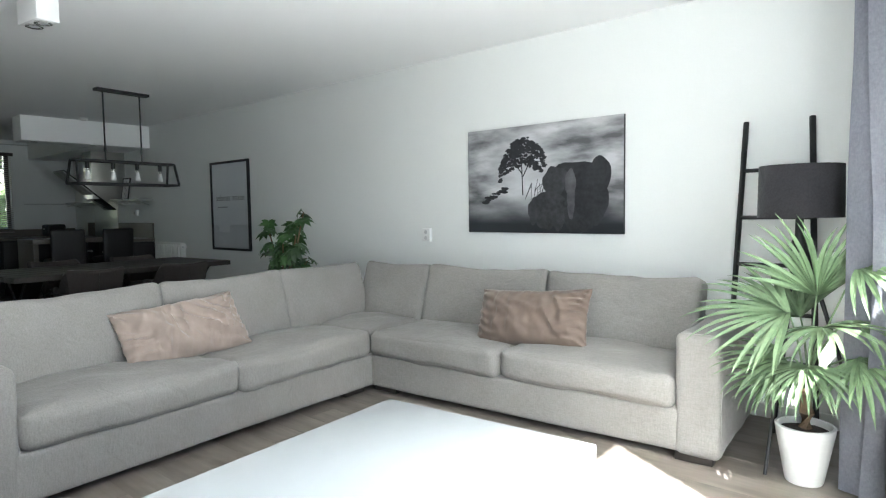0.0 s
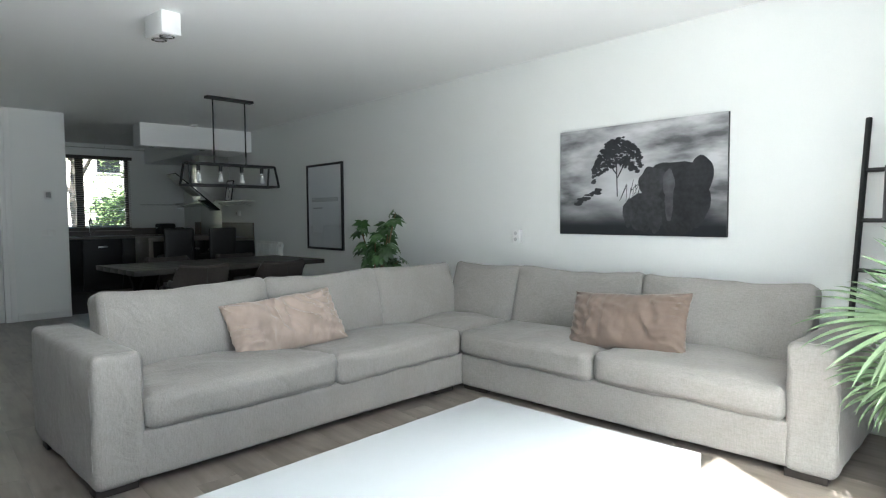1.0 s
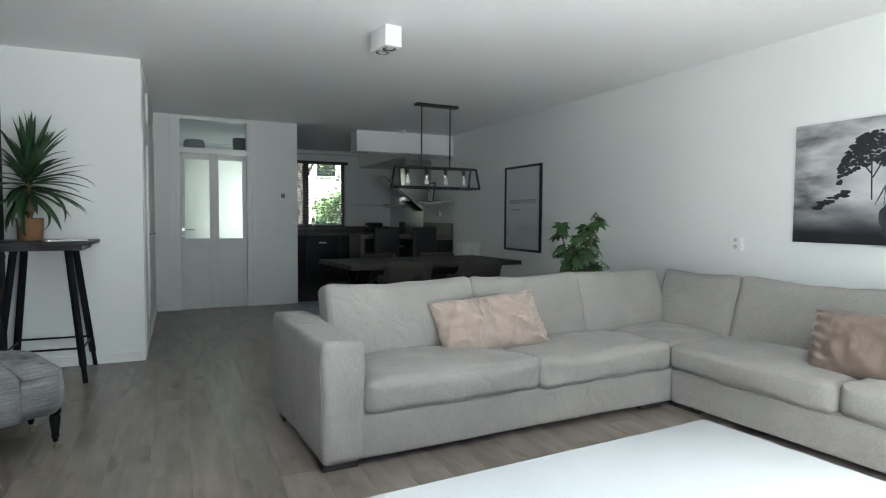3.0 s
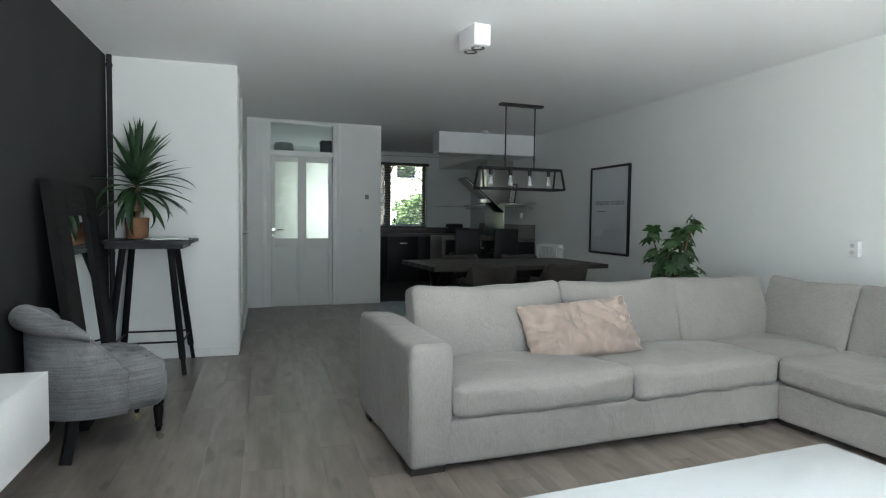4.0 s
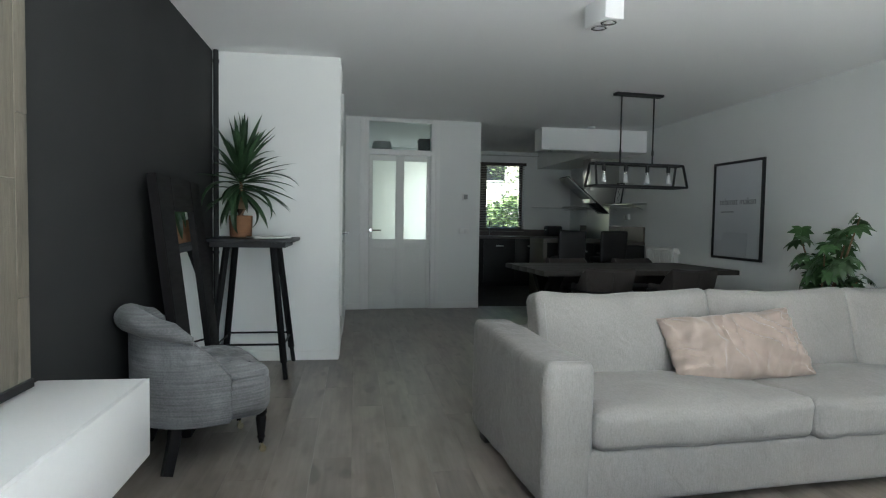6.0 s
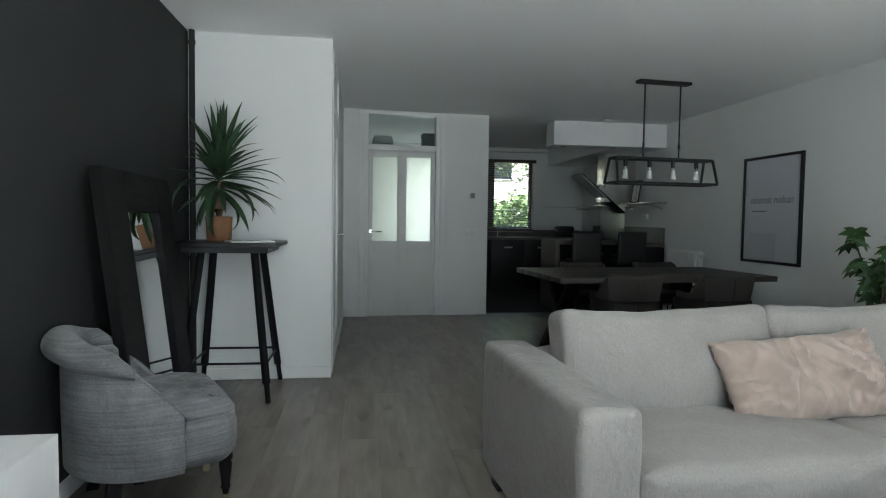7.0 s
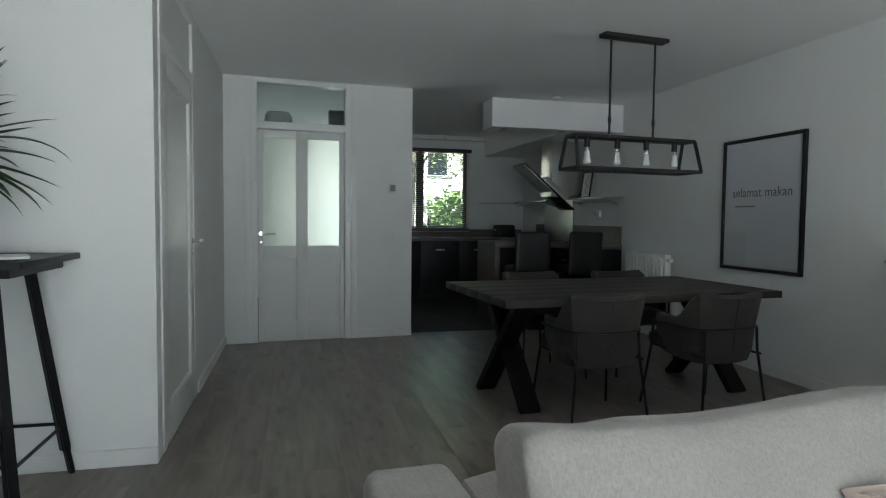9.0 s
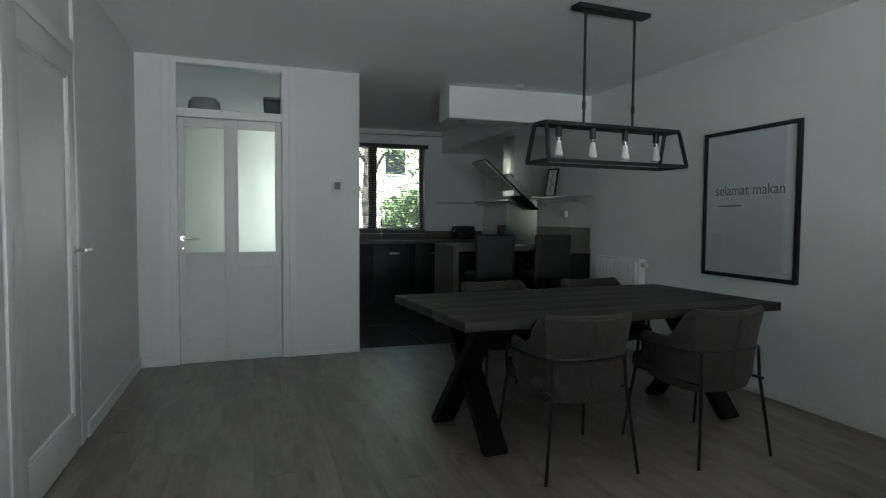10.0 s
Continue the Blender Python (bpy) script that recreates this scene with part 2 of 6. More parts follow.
M_LEATHER = material("black_leather", (0.012, 0.011, 0.011), 0.45, 0, 0.2, 8, 90, 0.25)
M_RAD = material("white_radiator_enamel", (0.80, 0.80, 0.77), 0.3, 0, 0.02, 3, 40, 0.02)
M_PLASTIC = material("white_plastic", (0.78, 0.78, 0.76), 0.4, 0, 0.02, 5, 40, 0.02)
# Grey of the socket inserts is the shade of their recesses.
M_INSERT = material("insert_recess_shade", (0.50, 0.50, 0.49), 0.45, 0, 0.03, 5, 40, 0.02)
M_TRUNK = material("grey_brown_tree_bark", (0.085, 0.072, 0.06), 0.9, 0, 0.3, 6, 30, 0.5, (1, 1, 3))
M_GREYPLASTIC = material("grey_plastic", (0.25, 0.25, 0.24), 0.45, 0, 0.04, 5, 40, 0.02)
M_SCREEN = material("black_screen_glass", (0.006, 0.006, 0.007), 0.08, 0, 0.1, 3, 20, 0)
M_BLIND = material("taupe_aluminium_slat", (0.36, 0.32, 0.28), 0.45, 0, 0.05, 3, 40, 0.02)
M_WINFRAME = material("dark_brown_window_frame", (0.06, 0.05, 0.043), 0.45, 0, 0.1, 4, 50, 0.05)
M_TERRACE = material("pale_concrete_paving", (0.70, 0.68, 0.64), 0.9, 0, 0.1, 1.5, 40, 0.2)
M_PANE = glass("clear_pane")
M_FROST = glass("frosted_pane", 0.9, (0.94, 1.0, 0.95))
M_FLUTED = glass("fluted_transom_pane", 0.12, (0.9, 0.97, 0.97), 9.0)
M_HOODGLASS = material("black_hood_glass", (0.01, 0.012, 0.012), 0.06, 0, 0.1, 3, 20, 0, spec=0.7)
M_BULB = material("opal_bulb_glass", (0.78, 0.78, 0.76), 0.2, 0, 0.02, 5, 30, 0)
M_TREELEAF = material("garden_tree_leaf", (0.15, 0.22, 0.08), 0.6, 0, 0.4, 3, 20, 0, rand=0.3)
M_GRASS = material("garden_ground", (0.16, 0.17, 0.11), 0.95, 0, 0.3, 0.7, 12, 0.3)
M_BRICK = material("pale_house_render", (0.62, 0.58, 0.52), 0.9, 0, 0.1, 2, 30, 0.2)
M_CARPAINT = material("silver_car_paint", (0.5, 0.52, 0.55), 0.25, 0.6, 0.04, 2, 20, 0)


# Mesh helpers
def thing(name, loc, rz=0.0, label="", category="", group=""):
    e = new(name)
    e.empty_display_size = 0.1
    e.matrix_world = pose(*loc, 0, 0, rz)
    return tagged(e, label, category, group)


def mesh_of(bm, name, mat, smooth=True):
    me = bpy.data.meshes.new(name)
    bm.normal_update()
    bm.to_mesh(me)
    bm.free()
    if smooth:
        me.polygons.foreach_set("use_smooth", [True] * len(me.polygons))
        me.set_sharp_from_angle(angle=radians(38))
    me.materials.append(mat)
    return me


def part(name, bm, mat, parent=None, label="", smooth=True):
    ob = new(name, mesh_of(bm, name, mat, smooth))
    if parent is not None:
        ob.parent = parent
    if label:
        ob["label"] = label
    return ob


def structure(name, bm, mat, label, category, smooth=False):
    return tagged(part(name, bm, mat, None, "", smooth), label, category, "", "structure")


def box(bm, x0, x1, y0, y1, z0, z1, bev=0.0, seg=2):
    m = Matrix.Translation(((x0 + x1) / 2, (y0 + y1) / 2, (z0 + z1) / 2)) @ Matrix.Diagonal((abs(x1 - x0), abs(y1 - y0), abs(z1 - z0), 1))
    r = bmesh.ops.create_cube(bm, size=1.0, matrix=m)
    if bev:
        es = list({e for v in r["verts"] for e in v.link_edges})
        bmesh.ops.bevel(bm, geom=es, offset=bev, segments=seg, affect="EDGES", profile=0.6)
    return bm


def boxes(*rows, bev=0.0):
    bm = bmesh.new()
    for r in rows:
        box(bm, *r, bev=bev)
    return bm


def rod(bm, a, b, r0, r1=None, seg=12, cap=True):
    a, b = Vector(a), Vector(b)
    d = b - a
    m = Matrix.Translation((a + b) / 2) @ d.to_track_quat("Z", "Y").to_matrix().to_4x4()
    bmesh.ops.create_cone(bm, cap_ends=cap, segments=seg, radius1=r0, radius2=r0 if r1 is None else r1, depth=d.length, matrix=m)
    return bm


def rods(*rows, seg=12):
    bm = bmesh.new()
    for r in rows:
        rod(bm, *r, seg=seg)
    return bm


def bar(bm, a, b, w, h, up=(0, 0, 1), bev=0.0):
    """A square bar from a to b."""
    a, b = Vector(a), Vector(b)
    z = (b - a).normalized()
    x = Vector(up).cross(z)
    if x.length < 1e-4:
        x = Vector((1, 0, 0)).cross(z)
    x.normalize()
    y = z.cross(x)
    m = Matrix((x, y, z)).transposed().to_4x4()
    m.translation = (a + b) / 2
    r = bmesh.ops.create_cube(bm, size=1.0, matrix=m @ Matrix.Diagonal((w, h, (b - a).length, 1)))
    if bev:
        es = list({e for v in r["verts"] for e in v.link_edges})
        bmesh.ops.bevel(bm, geom=es, offset=bev, segments=2, affect="EDGES")
    return bm


def lathe(bm, profile, seg=32, centre=(0, 0)):
    rings = []
    for r, z in profile:
        if r < 1e-5:
            rings.append([bm.verts.new((centre[0], centre[1], z))])
        else:
            rings.append([bm.verts.new((centre[0] + r * math.cos(2 * math.pi * i / seg), centre[1] + r * math.sin(2 * math.pi * i / seg), z)) for i in range(seg)])
    for p, q in zip(rings, rings[1:]):
        for i in range(seg):
            j = (i + 1) % seg
            if len(p) == 1 and len(q) == 1:
                continue
            if len(p) == 1:
                bm.faces.new((p[0], q[j], q[i]))
            elif len(q) == 1:
                bm.faces.new((p[i], p[j], q[0]))
            else:
                bm.faces.new((p[i], p[j], q[j], q[i]))
    bmesh.ops.recalc_face_normals(bm, faces=bm.faces[:])
    return bm


def tube(bm, pts, r, seg=8, closed=False):
    """A round tube along points."""
    pts = [Vector(p) for p in pts]
    n = len(pts)
    rings = []
    for i, p in enumerate(pts):
        a = pts[(i - 1) % n] if closed or i else pts[0]
        b = pts[(i + 1) % n] if closed or i < n - 1 else pts[-1]
        q = (b - a).to_track_quat("Z", "Y")
        rr = r[i] if isinstance(r, (list, tuple)) else r
        rings.append([bm.verts.new(p + q @ Vector((rr * math.cos(2 * math.pi * k / seg), rr * math.sin(2 * math.pi * k / seg), 0))) for k in range(seg)])
    for i in range(n if closed else n - 1):
        p, q = rings[i], rings[(i + 1) % n]
        for k in range(seg):
            bm.faces.new((p[k], p[(k + 1) % seg], q[(k + 1) % seg], q[k]))
    if not closed:
        bm.faces.new(rings[0][::-1])
        bm.faces.new(rings[-1])
    bmesh.ops.recalc_face_normals(bm, faces=bm.faces[:])
    return bm


def soft_box(sx, sy, sz, r=0.05, puff=(0.0, 0.0, 0.0), wrinkle=0.0, seed=0, n=14, pinch=0.0, freq=5.0):
    """A stuffed box about the origin: rounded edges, swollen faces, soft folds. pinch draws the corners out."""
    bm = bmesh.new()
    bmesh.ops.create_cube(bm, size=2.0)
    bmesh.ops.subdivide_edges(bm, edges=bm.edges[:], cuts=n, use_grid_fill=True)
    hx, hy, hz = sx / 2, sy / 2, sz / 2
    off = Vector((seed * 7.3, seed * 3.1, seed * 1.7))
    for v in bm.verts:
        u = v.co.copy()
        # even spacing over the face with more rings at the rim
        w = Vector([math.copysign(1 - (1 - abs(c)) ** 1.35, c) for c in u])
        p = Vector((w.x * hx, w.y * hy, w.z * hz))
        inner = Vector((max(-hx + r, min(hx - r, p.x)), max(-hy + r, min(hy - r, p.y)), max(-hz + r, min(hz - r, p.z))))
        d = p - inner
        if d.length > 1e-6:
            p = inner + d.normalized() * r
        f = Vector((1 - w.x ** 2, 1 - w.y ** 2, 1 - w.z ** 2))
        p.x += math.copysign(puff[0] * f.y * f.z, w.x) * abs(w.x)
        p.y += math.copysign(puff[1] * f.x * f.z, w.y) * abs(w.y)
        p.z += math.copysign(puff[2] * f.x * f.y, w.z) * abs(w.z)
        if pinch:
            k = (abs(w.x) * abs(w.z)) ** 3
            p.x *= 1 + pinch * k
            p.z *= 1 + pinch * k
            p.y *= 1 - 0.75 * max(abs(w.x), abs(w.z)) ** 6
        if wrinkle:
            nrm = d.normalized() if d.length > 1e-6 else Vector((0, 0, 1))
            p += nrm * wrinkle * noise.noise(p * freq + off)
            p += Vector((noise.noise(p * 2.3 + off), noise.noise(p * 2.3 - off), noise.noise(p * 2.1 + off * 2))) * wrinkle * 0.9
        v.co = p
    return bm


def moved(bm, m):
    bmesh.ops.transform(bm, matrix=m, verts=bm.verts[:])
    return bm
# ---- The large structure ----
CEIL = 2.55
structure("wall_north", boxes((-12.1, 0.50, 4.21, 4.41, 0, CEIL)), M_WALL, "long white plastered wall beside the sofa and dining table", "wall")
structure("wall_south", boxes((-5.52, 0.50, -1.36, -1.16, 0, CEIL)), M_DARKWALL, "matt charcoal painted wall behind the armchair", "wall")
structure("wall_cupboard_front", boxes((-5.62, -5.52, -1.36, -0.13, 0, CEIL)), M_WALL, "white wall end behind the bar table", "wall")
structure("wall_cupboard_side", boxes((-12.1, -6.66, -0.25, -0.13, 0, CEIL), (-6.66, -5.62, -0.25, -0.13, 2.51, CEIL)), M_WALL, "white side wall with a tall door", "wall")
hall_wall = structure("wall_hall", boxes((-8.62, -8.5, -0.20, 0.115, 0, CEIL), (-8.62, -8.5, 1.065, 1.70, 0, CEIL), (-8.62, -8.5, 0.115, 1.065, 2.53, CEIL)), M_WALL, "white wall with a glazed hall door", "wall")
structure("wall_kitchen_side", boxes((-11.8, -8.55, 1.58, 1.696, 0, CEIL)), M_WALL, "white wall between hall and kitchen", "wall")
structure("wall_west", boxes((-12.1, -11.8, 1.58, 1.745, 0, CEIL), (-12.1, -11.8, 3.255, 4.21, 0, CEIL), (-12.1, -11.8, 1.745, 3.255, 0, 1.04), (-12.1, -11.8, 1.745, 3.255, 2.34, CEIL),
                            (-12.1, -11.8, -0.13, 1.14, 0, CEIL), (-12.1, -11.8, 1.54, 1.58, 0, CEIL), (-12.1, -11.8, 1.14, 1.54, 2.2, CEIL), (-12.1, -11.8, 1.14, 1.54, 0, 0.5)), M_WALL, "white outer wall with the kitchen window", "wall")
# Sills and heads are unseen, set to limit where sun falls indoors.
structure("wall_east", boxes((0.40, 0.50, -1.16, -0.35, 0, CEIL), (0.40, 0.50, 1.35, 1.55, 0, CEIL), (0.40, 0.50, 3.92, 4.21, 0, CEIL), (0.40, 0.50, 1.55, 2.47, 0, 0.08), (0.40, 0.50, 1.55, 2.47, 2.38, CEIL), (0.40, 0.50, 2.47, 2.58, 0, CEIL), (0.40, 0.50, 2.58, 3.92, 0, 1.2), (0.40, 0.50, -0.35, 1.35, 2.4, CEIL), (0.40, 0.50, 2.58, 3.92, 1.62, CEIL)), M_WALL, "white garden wall, its openings sized to shape the sun", "wall")
structure("ceiling", boxes((-12.1, 0.50, -1.36, 4.41, CEIL, 2.75)), M_CEIL, "smooth white plastered ceiling", "ceiling")
structure("cupboard_back", boxes((-6.75, -5.62, -1.36, -1.26, 0, CEIL), (-6.85, -6.75, -1.36, -0.25, 0, CEIL)), M_WALL, "plain white walls of the closed cupboard", "wall")
structure("subfloor", boxes((-12.1, 0.50, -1.36, 4.41, -0.2, -0.012)), M_TILE, "dark screed under the floor boards", "floor")

# Ceiling drop over the kitchen with a beam to the window wall
structure("kitchen_soffit", boxes((-9.02, -8.68, 2.62, 4.21, 2.235, CEIL), bev=0.004), M_CEIL, "white boxed ceiling drop with recessed spots", "soffit")
structure("kitchen_duct_casing", boxes((-11.8, -9.02, 3.52, 4.21, 2.235, CEIL), bev=0.004), M_CEIL, "white boxed duct casing along the kitchen ceiling", "soffit")


def skirting(name, *rows):
    return structure(name, boxes(*rows, bev=0.004), M_TRIM, "low white wooden skirting board", "baseboard")


skirting("baseboard_north", (-8.4, 0.40, 4.196, 4.21, 0, 0.085))
skirting("baseboard_south", (-5.52, 0.40, -1.16, -1.146, 0, 0.085))
skirting("baseboard_cupboard", (-5.52, -5.506, -1.146, -0.13, 0, 0.085))
skirting("baseboard_side", (-8.40, -6.74, -0.13, -0.116, 0, 0.085))
hall_skirting = skirting("baseboard_hall", (-8.5, -8.486, -0.12, 0.05, 0, 0.085), (-8.5, -8.486, 1.13, 1.70, 0, 0.085))

# Garden door frame and window frames; the narrow second window only shapes the sun
for name, cy, z0, w, h in (("window_1", 2.01, 0.08, 0.92, 2.30), ("window_3", 3.25, 1.2, 1.34, 0.42)):
    gw = thing(name, (0.45, cy, z0), 0, "garden window in a white frame", "window")
    gw["kind"] = "structure"
    a, f = w / 2, 0.05
    part("window_frame", boxes((-0.04, 0.04, -a, f - a, 0, h), (-0.04, 0.04, a - f, a, 0, h), (-0.04, 0.04, f - a, a - f, 0, f), (-0.04, 0.04, f - a, a - f, h - f, h), bev=0.004), M_TRIM, gw)
    part("window_sill", boxes((-0.10, -0.04, -a, a, 0.0, 0.03), bev=0.006), M_TRIM, gw)
    p = part("pane", boxes((-0.004, 0.004, f - a, a - f, f, h - f)), M_PANE, gw)
    p.visible_shadow = False
gd = thing("door_frame", (0.45, 0.50, 0), 0, "white frame of the open garden door", "door frame")
gd["kind"] = "structure"
part("jamb", boxes((-0.04, 0.04, -0.85, -0.78, 0, 2.4), bev=0.004), M_TRIM, gd)
part("jamb", boxes((-0.04, 0.04, 0.78, 0.85, 0, 2.4), bev=0.004), M_TRIM, gd)
part("head", boxes((-0.04, 0.04, -0.78, 0.78, 2.33, 2.4), bev=0.004), M_TRIM, gd)


# Panelled hall door with two frosted panes and a fluted transom
def door_handle(parent, at, side, out):
    """A lever on a round rose; side: the way the lever points along the local y or x, out: the way out of the leaf."""
    bm = bmesh.new()
    a, s, o = Vector(at), Vector(side), Vector(out)
    rod(bm, a, a + o * 0.008, 0.021, seg=24)
    rod(bm, a + o * 0.01, a + o * 0.05, 0.009, seg=12)
    tube(bm, [a + o * 0.05, a + o * 0.052 + s * 0.03, a + o * 0.05 + s * 0.08, a + o * 0.046 + s * 0.13], [0.010, 0.0105, 0.0095, 0.008], 10)
    rod(bm, a + Vector((0, 0, -0.085)), a + Vector((0, 0, -0.085)) + o * 0.004, 0.010, seg=20)
    return part("door_handle", bm, M_CHROME, parent, "satin chrome lever handle")


hd = thing("door_1", (-8.5, 0.59, 0), 0, "off-white panelled hall door with two frosted panes, closed", "door")
hd["kind"] = "structure"
W = 0.475
part("door_frame", boxes((-0.10, 0.012, -W, -W + 0.055, 0, 2.53), (-0.10, 0.012, W - 0.055, W, 0, 2.53), (-0.10, 0.012, -W + 0.055, W - 0.055, 2.065, 2.135), (-0.10, 0.012, -W + 0.055, W - 0.055, 2.50, 2.53), bev=0.003), M_TRIM, hd)
part("architrave", boxes((0.0, 0.018, -W - 0.06, -W, 0, 2.53), (0.0, 0.018, W, W + 0.06, 0, 2.53), bev=0.004), M_TRIM, hd)
e = W - 0.06
leaf = part("door_leaf", boxes((-0.05, -0.01, -e, -0.365, 0.003, 2.06), (-0.05, -0.01, 0.365, e, 0.003, 2.06), (-0.05, -0.01, -0.055, 0.055, 0.003, 2.06),
                               (-0.05, -0.01, -0.365, -0.055, 0.003, 0.20), (-0.05, -0.01, 0.055, 0.365, 0.003, 0.20), (-0.05, -0.01, -0.365, -0.055, 0.82, 0.94), (-0.05, -0.01, 0.055, 0.365, 0.82, 0.94),
                               (-0.05, -0.01, -0.365, -0.055, 1.985, 2.06), (-0.05, -0.01, 0.055, 0.365, 1.985, 2.06), bev=0.003), M_DOOR, hd)
for s in (-1, 1):
    part("panel", boxes((-0.046, -0.032, min(s * 0.055, s * 0.365), max(s * 0.055, s * 0.365), 0.20, 0.82)), M_DOOR, hd)
    bm = bmesh.new()
    for a, b in (((0.064, 0.209), (0.356, 0.209)), ((0.356, 0.209), (0.356, 0.811)), ((0.356, 0.811), (0.064, 0.811)), ((0.064, 0.811), (0.064, 0.209))):
        bar(bm, (-0.024, s * a[0], a[1]), (-0.024, s * b[0], b[1]), 0.022, 0.018, (1, 0, 0), 0.005)
    part("moulding", bm, M_DOOR, hd)
    q = part("pane", boxes((-0.034, -0.026, min(s * 0.055, s * 0.365), max(s * 0.055, s * 0.365), 0.94, 1.985)), M_FROST, hd, "frosted glass pane")
    q.visible_shadow = False
q = part("transom_pane", boxes((-0.034, -0.026, -W + 0.055, W - 0.055, 2.135, 2.50)), M_FLUTED, hd, "horizontally fluted transom glass")
q.visible_shadow = False
door_handle(hd, (-0.01, -0.385, 1.06), (0, 1, 0), (1, 0, 0))
hd.children[0]["label"] = "white painted frame"

# Tall flush door with a raised border in the cupboard wall
cd = thing("door_2", (-6.16, -0.13, 0), 0, "off-white cupboard door with a recessed panel, closed", "door")
cd["kind"] = "structure"
part("door_frame", boxes((-0.50, -0.455, -0.11, 0.006, 0, 2.51), (0.455, 0.52, -0.11, 0.006, 0, 2.51), (-0.455, 0.455, -0.11, 0.006, 2.085, 2.15), (-0.455, 0.455, -0.11, 0.006, 2.47, 2.51), bev=0.003), M_TRIM, cd)
part("transom_panel", boxes((-0.455, 0.455, -0.05, -0.012, 2.15, 2.47)), M_DOOR, cd)
part("door_leaf", boxes((-0.45, -0.345, -0.05, 0.004, 0.008, 2.08), (0.345, 0.45, -0.05, 0.004, 0.008, 2.08), (-0.345, 0.345, -0.05, 0.004, 0.003, 0.20), (-0.345, 0.345, -0.05, 0.004, 1.95, 2.08), bev=0.003), M_DOOR, cd)
part("panel", boxes((-0.345, 0.345, -0.045, -0.012, 0.20, 1.95)), M_DOOR, cd)
bm = bmesh.new()
for a, b in (((-0.335, 0.21), (0.335, 0.21)), ((0.335, 0.21), (0.335, 1.94)), ((0.335, 1.94), (-0.335, 1.94)), ((-0.335, 1.94), (-0.335, 0.21))):
    bar(bm, (a[0], -0.008, a[1]), (b[0], -0.008, b[1]), 0.018, 0.018, (0, 1, 0), 0.004)
part("moulding", bm, M_TRIM, cd)
door_handle(cd, (-0.405, 0.004, 1.06), (-1, 0, 0), (0, 1, 0))

# Kitchen window with a half-open slatted blind
kw = thing("window_2", (-11.92, 2.50, 1.04), 0, "dark-framed kitchen window with a raised slatted blind", "window")
kw["kind"] = "structure"
part("window_frame", boxes((-0.05, 0.03, -0.755, -0.70, 0, 1.3), (-0.05, 0.03, 0.70, 0.755, 0, 1.3), (-0.05, 0.03, -0.70, 0.70, 0, 0.055), (-0.05, 0.03, -0.70, 0.70, 1.245, 1.3), (-0.05, 0.03, -0.085, 0.035, 0.055, 1.245), bev=0.004), M_WINFRAME, kw)
part("window_sill", boxes((0.03, 0.19, -0.755, 0.755, -0.0, 0.025), bev=0.004), M_COUNTER, kw)
for y0, y1 in ((-0.70, -0.085), (0.035, 0.70)):
    p = part("pane", boxes((-0.014, -0.006, y0, y1, 0.055, 1.245)), M_PANE, kw)
    p.visible_shadow = False

bl = thing("window_blind", (-11.8, 2.50, 2.28), 0, "taupe slatted blind hanging before the kitchen window", "blind")
part("headrail", boxes((0.0, 0.06, -0.79, 0.79, -0.0, 0.055), bev=0.004), M_WINFRAME, bl)
slat = mesh_of(moved(boxes((-0.024, 0.024, -0.76, 0.76, -0.0008, 0.0008)), Matrix.Rotation(radians(16), 4, "Y")), "slat", M_BLIND, False)
for i in range(38):
    o = new("slat", slat)
    o.parent = bl
    o.location = (0.03, 0, -0.03 - i * 0.0325)
for y in (-0.6, 0.02, 0.6):
    part("ladder_cord", rods(((0.03, y, 0), (0.03, y, -1.26), 0.0015), seg=6), M_BLIND, bl)
part("bottom_rail", boxes((0.008, 0.052, -0.76, 0.76, -1.275, -1.262), bev=0.003), M_BLIND, bl)

# White casing under the garden window; unseen pale paving added to bounce sun indoors
structure("window_casing", boxes((0.15, 0.40, 3.0, 3.92, 0, 0.40), bev=0.004), M_TRIM, "white boxed casing under the garden window", "casing")
structure("terrace", boxes((0.52, 9.0, -8, 12, -0.24, -0.06)), M_TERRACE, "unseen pale paving added outside to bounce sun indoors", "terrace")

# Unseen dark wall, added to keep low sky light off the deep room.
structure("garden_wall", boxes((9.0, 9.2, -8, 12, -0.25, 3.2)), M_BLACKWOOD, "unseen dark wall added to block low sky light", "wall")

cr_ = thing("curtain_rod", (-11.8, 2.75, 2.47), 0, "thin steel curtain rod above the kitchen window", "curtain rod")
part("rod", rods(((0.07, -1.0, 0), (0.07, 1.0, 0), 0.008)), M_STEEL, cr_)
for y in (-0.8, 0.1, 0.9):
    part("bracket", rods(((0.0, y, 0.0), (0.07, y, 0.0), 0.006), ((0.07, y, 0), (0.07, y, 0.05), 0.005)), M_STEEL, cr_)
# ---- Sofa corner ----
SOFA = thing("corner_sofa", (-2.80, 3.10, 0), 4.2, "large greige linen corner sofa with loose cushions on the floor", "sofa")
D, DR = 0.97, 0.90


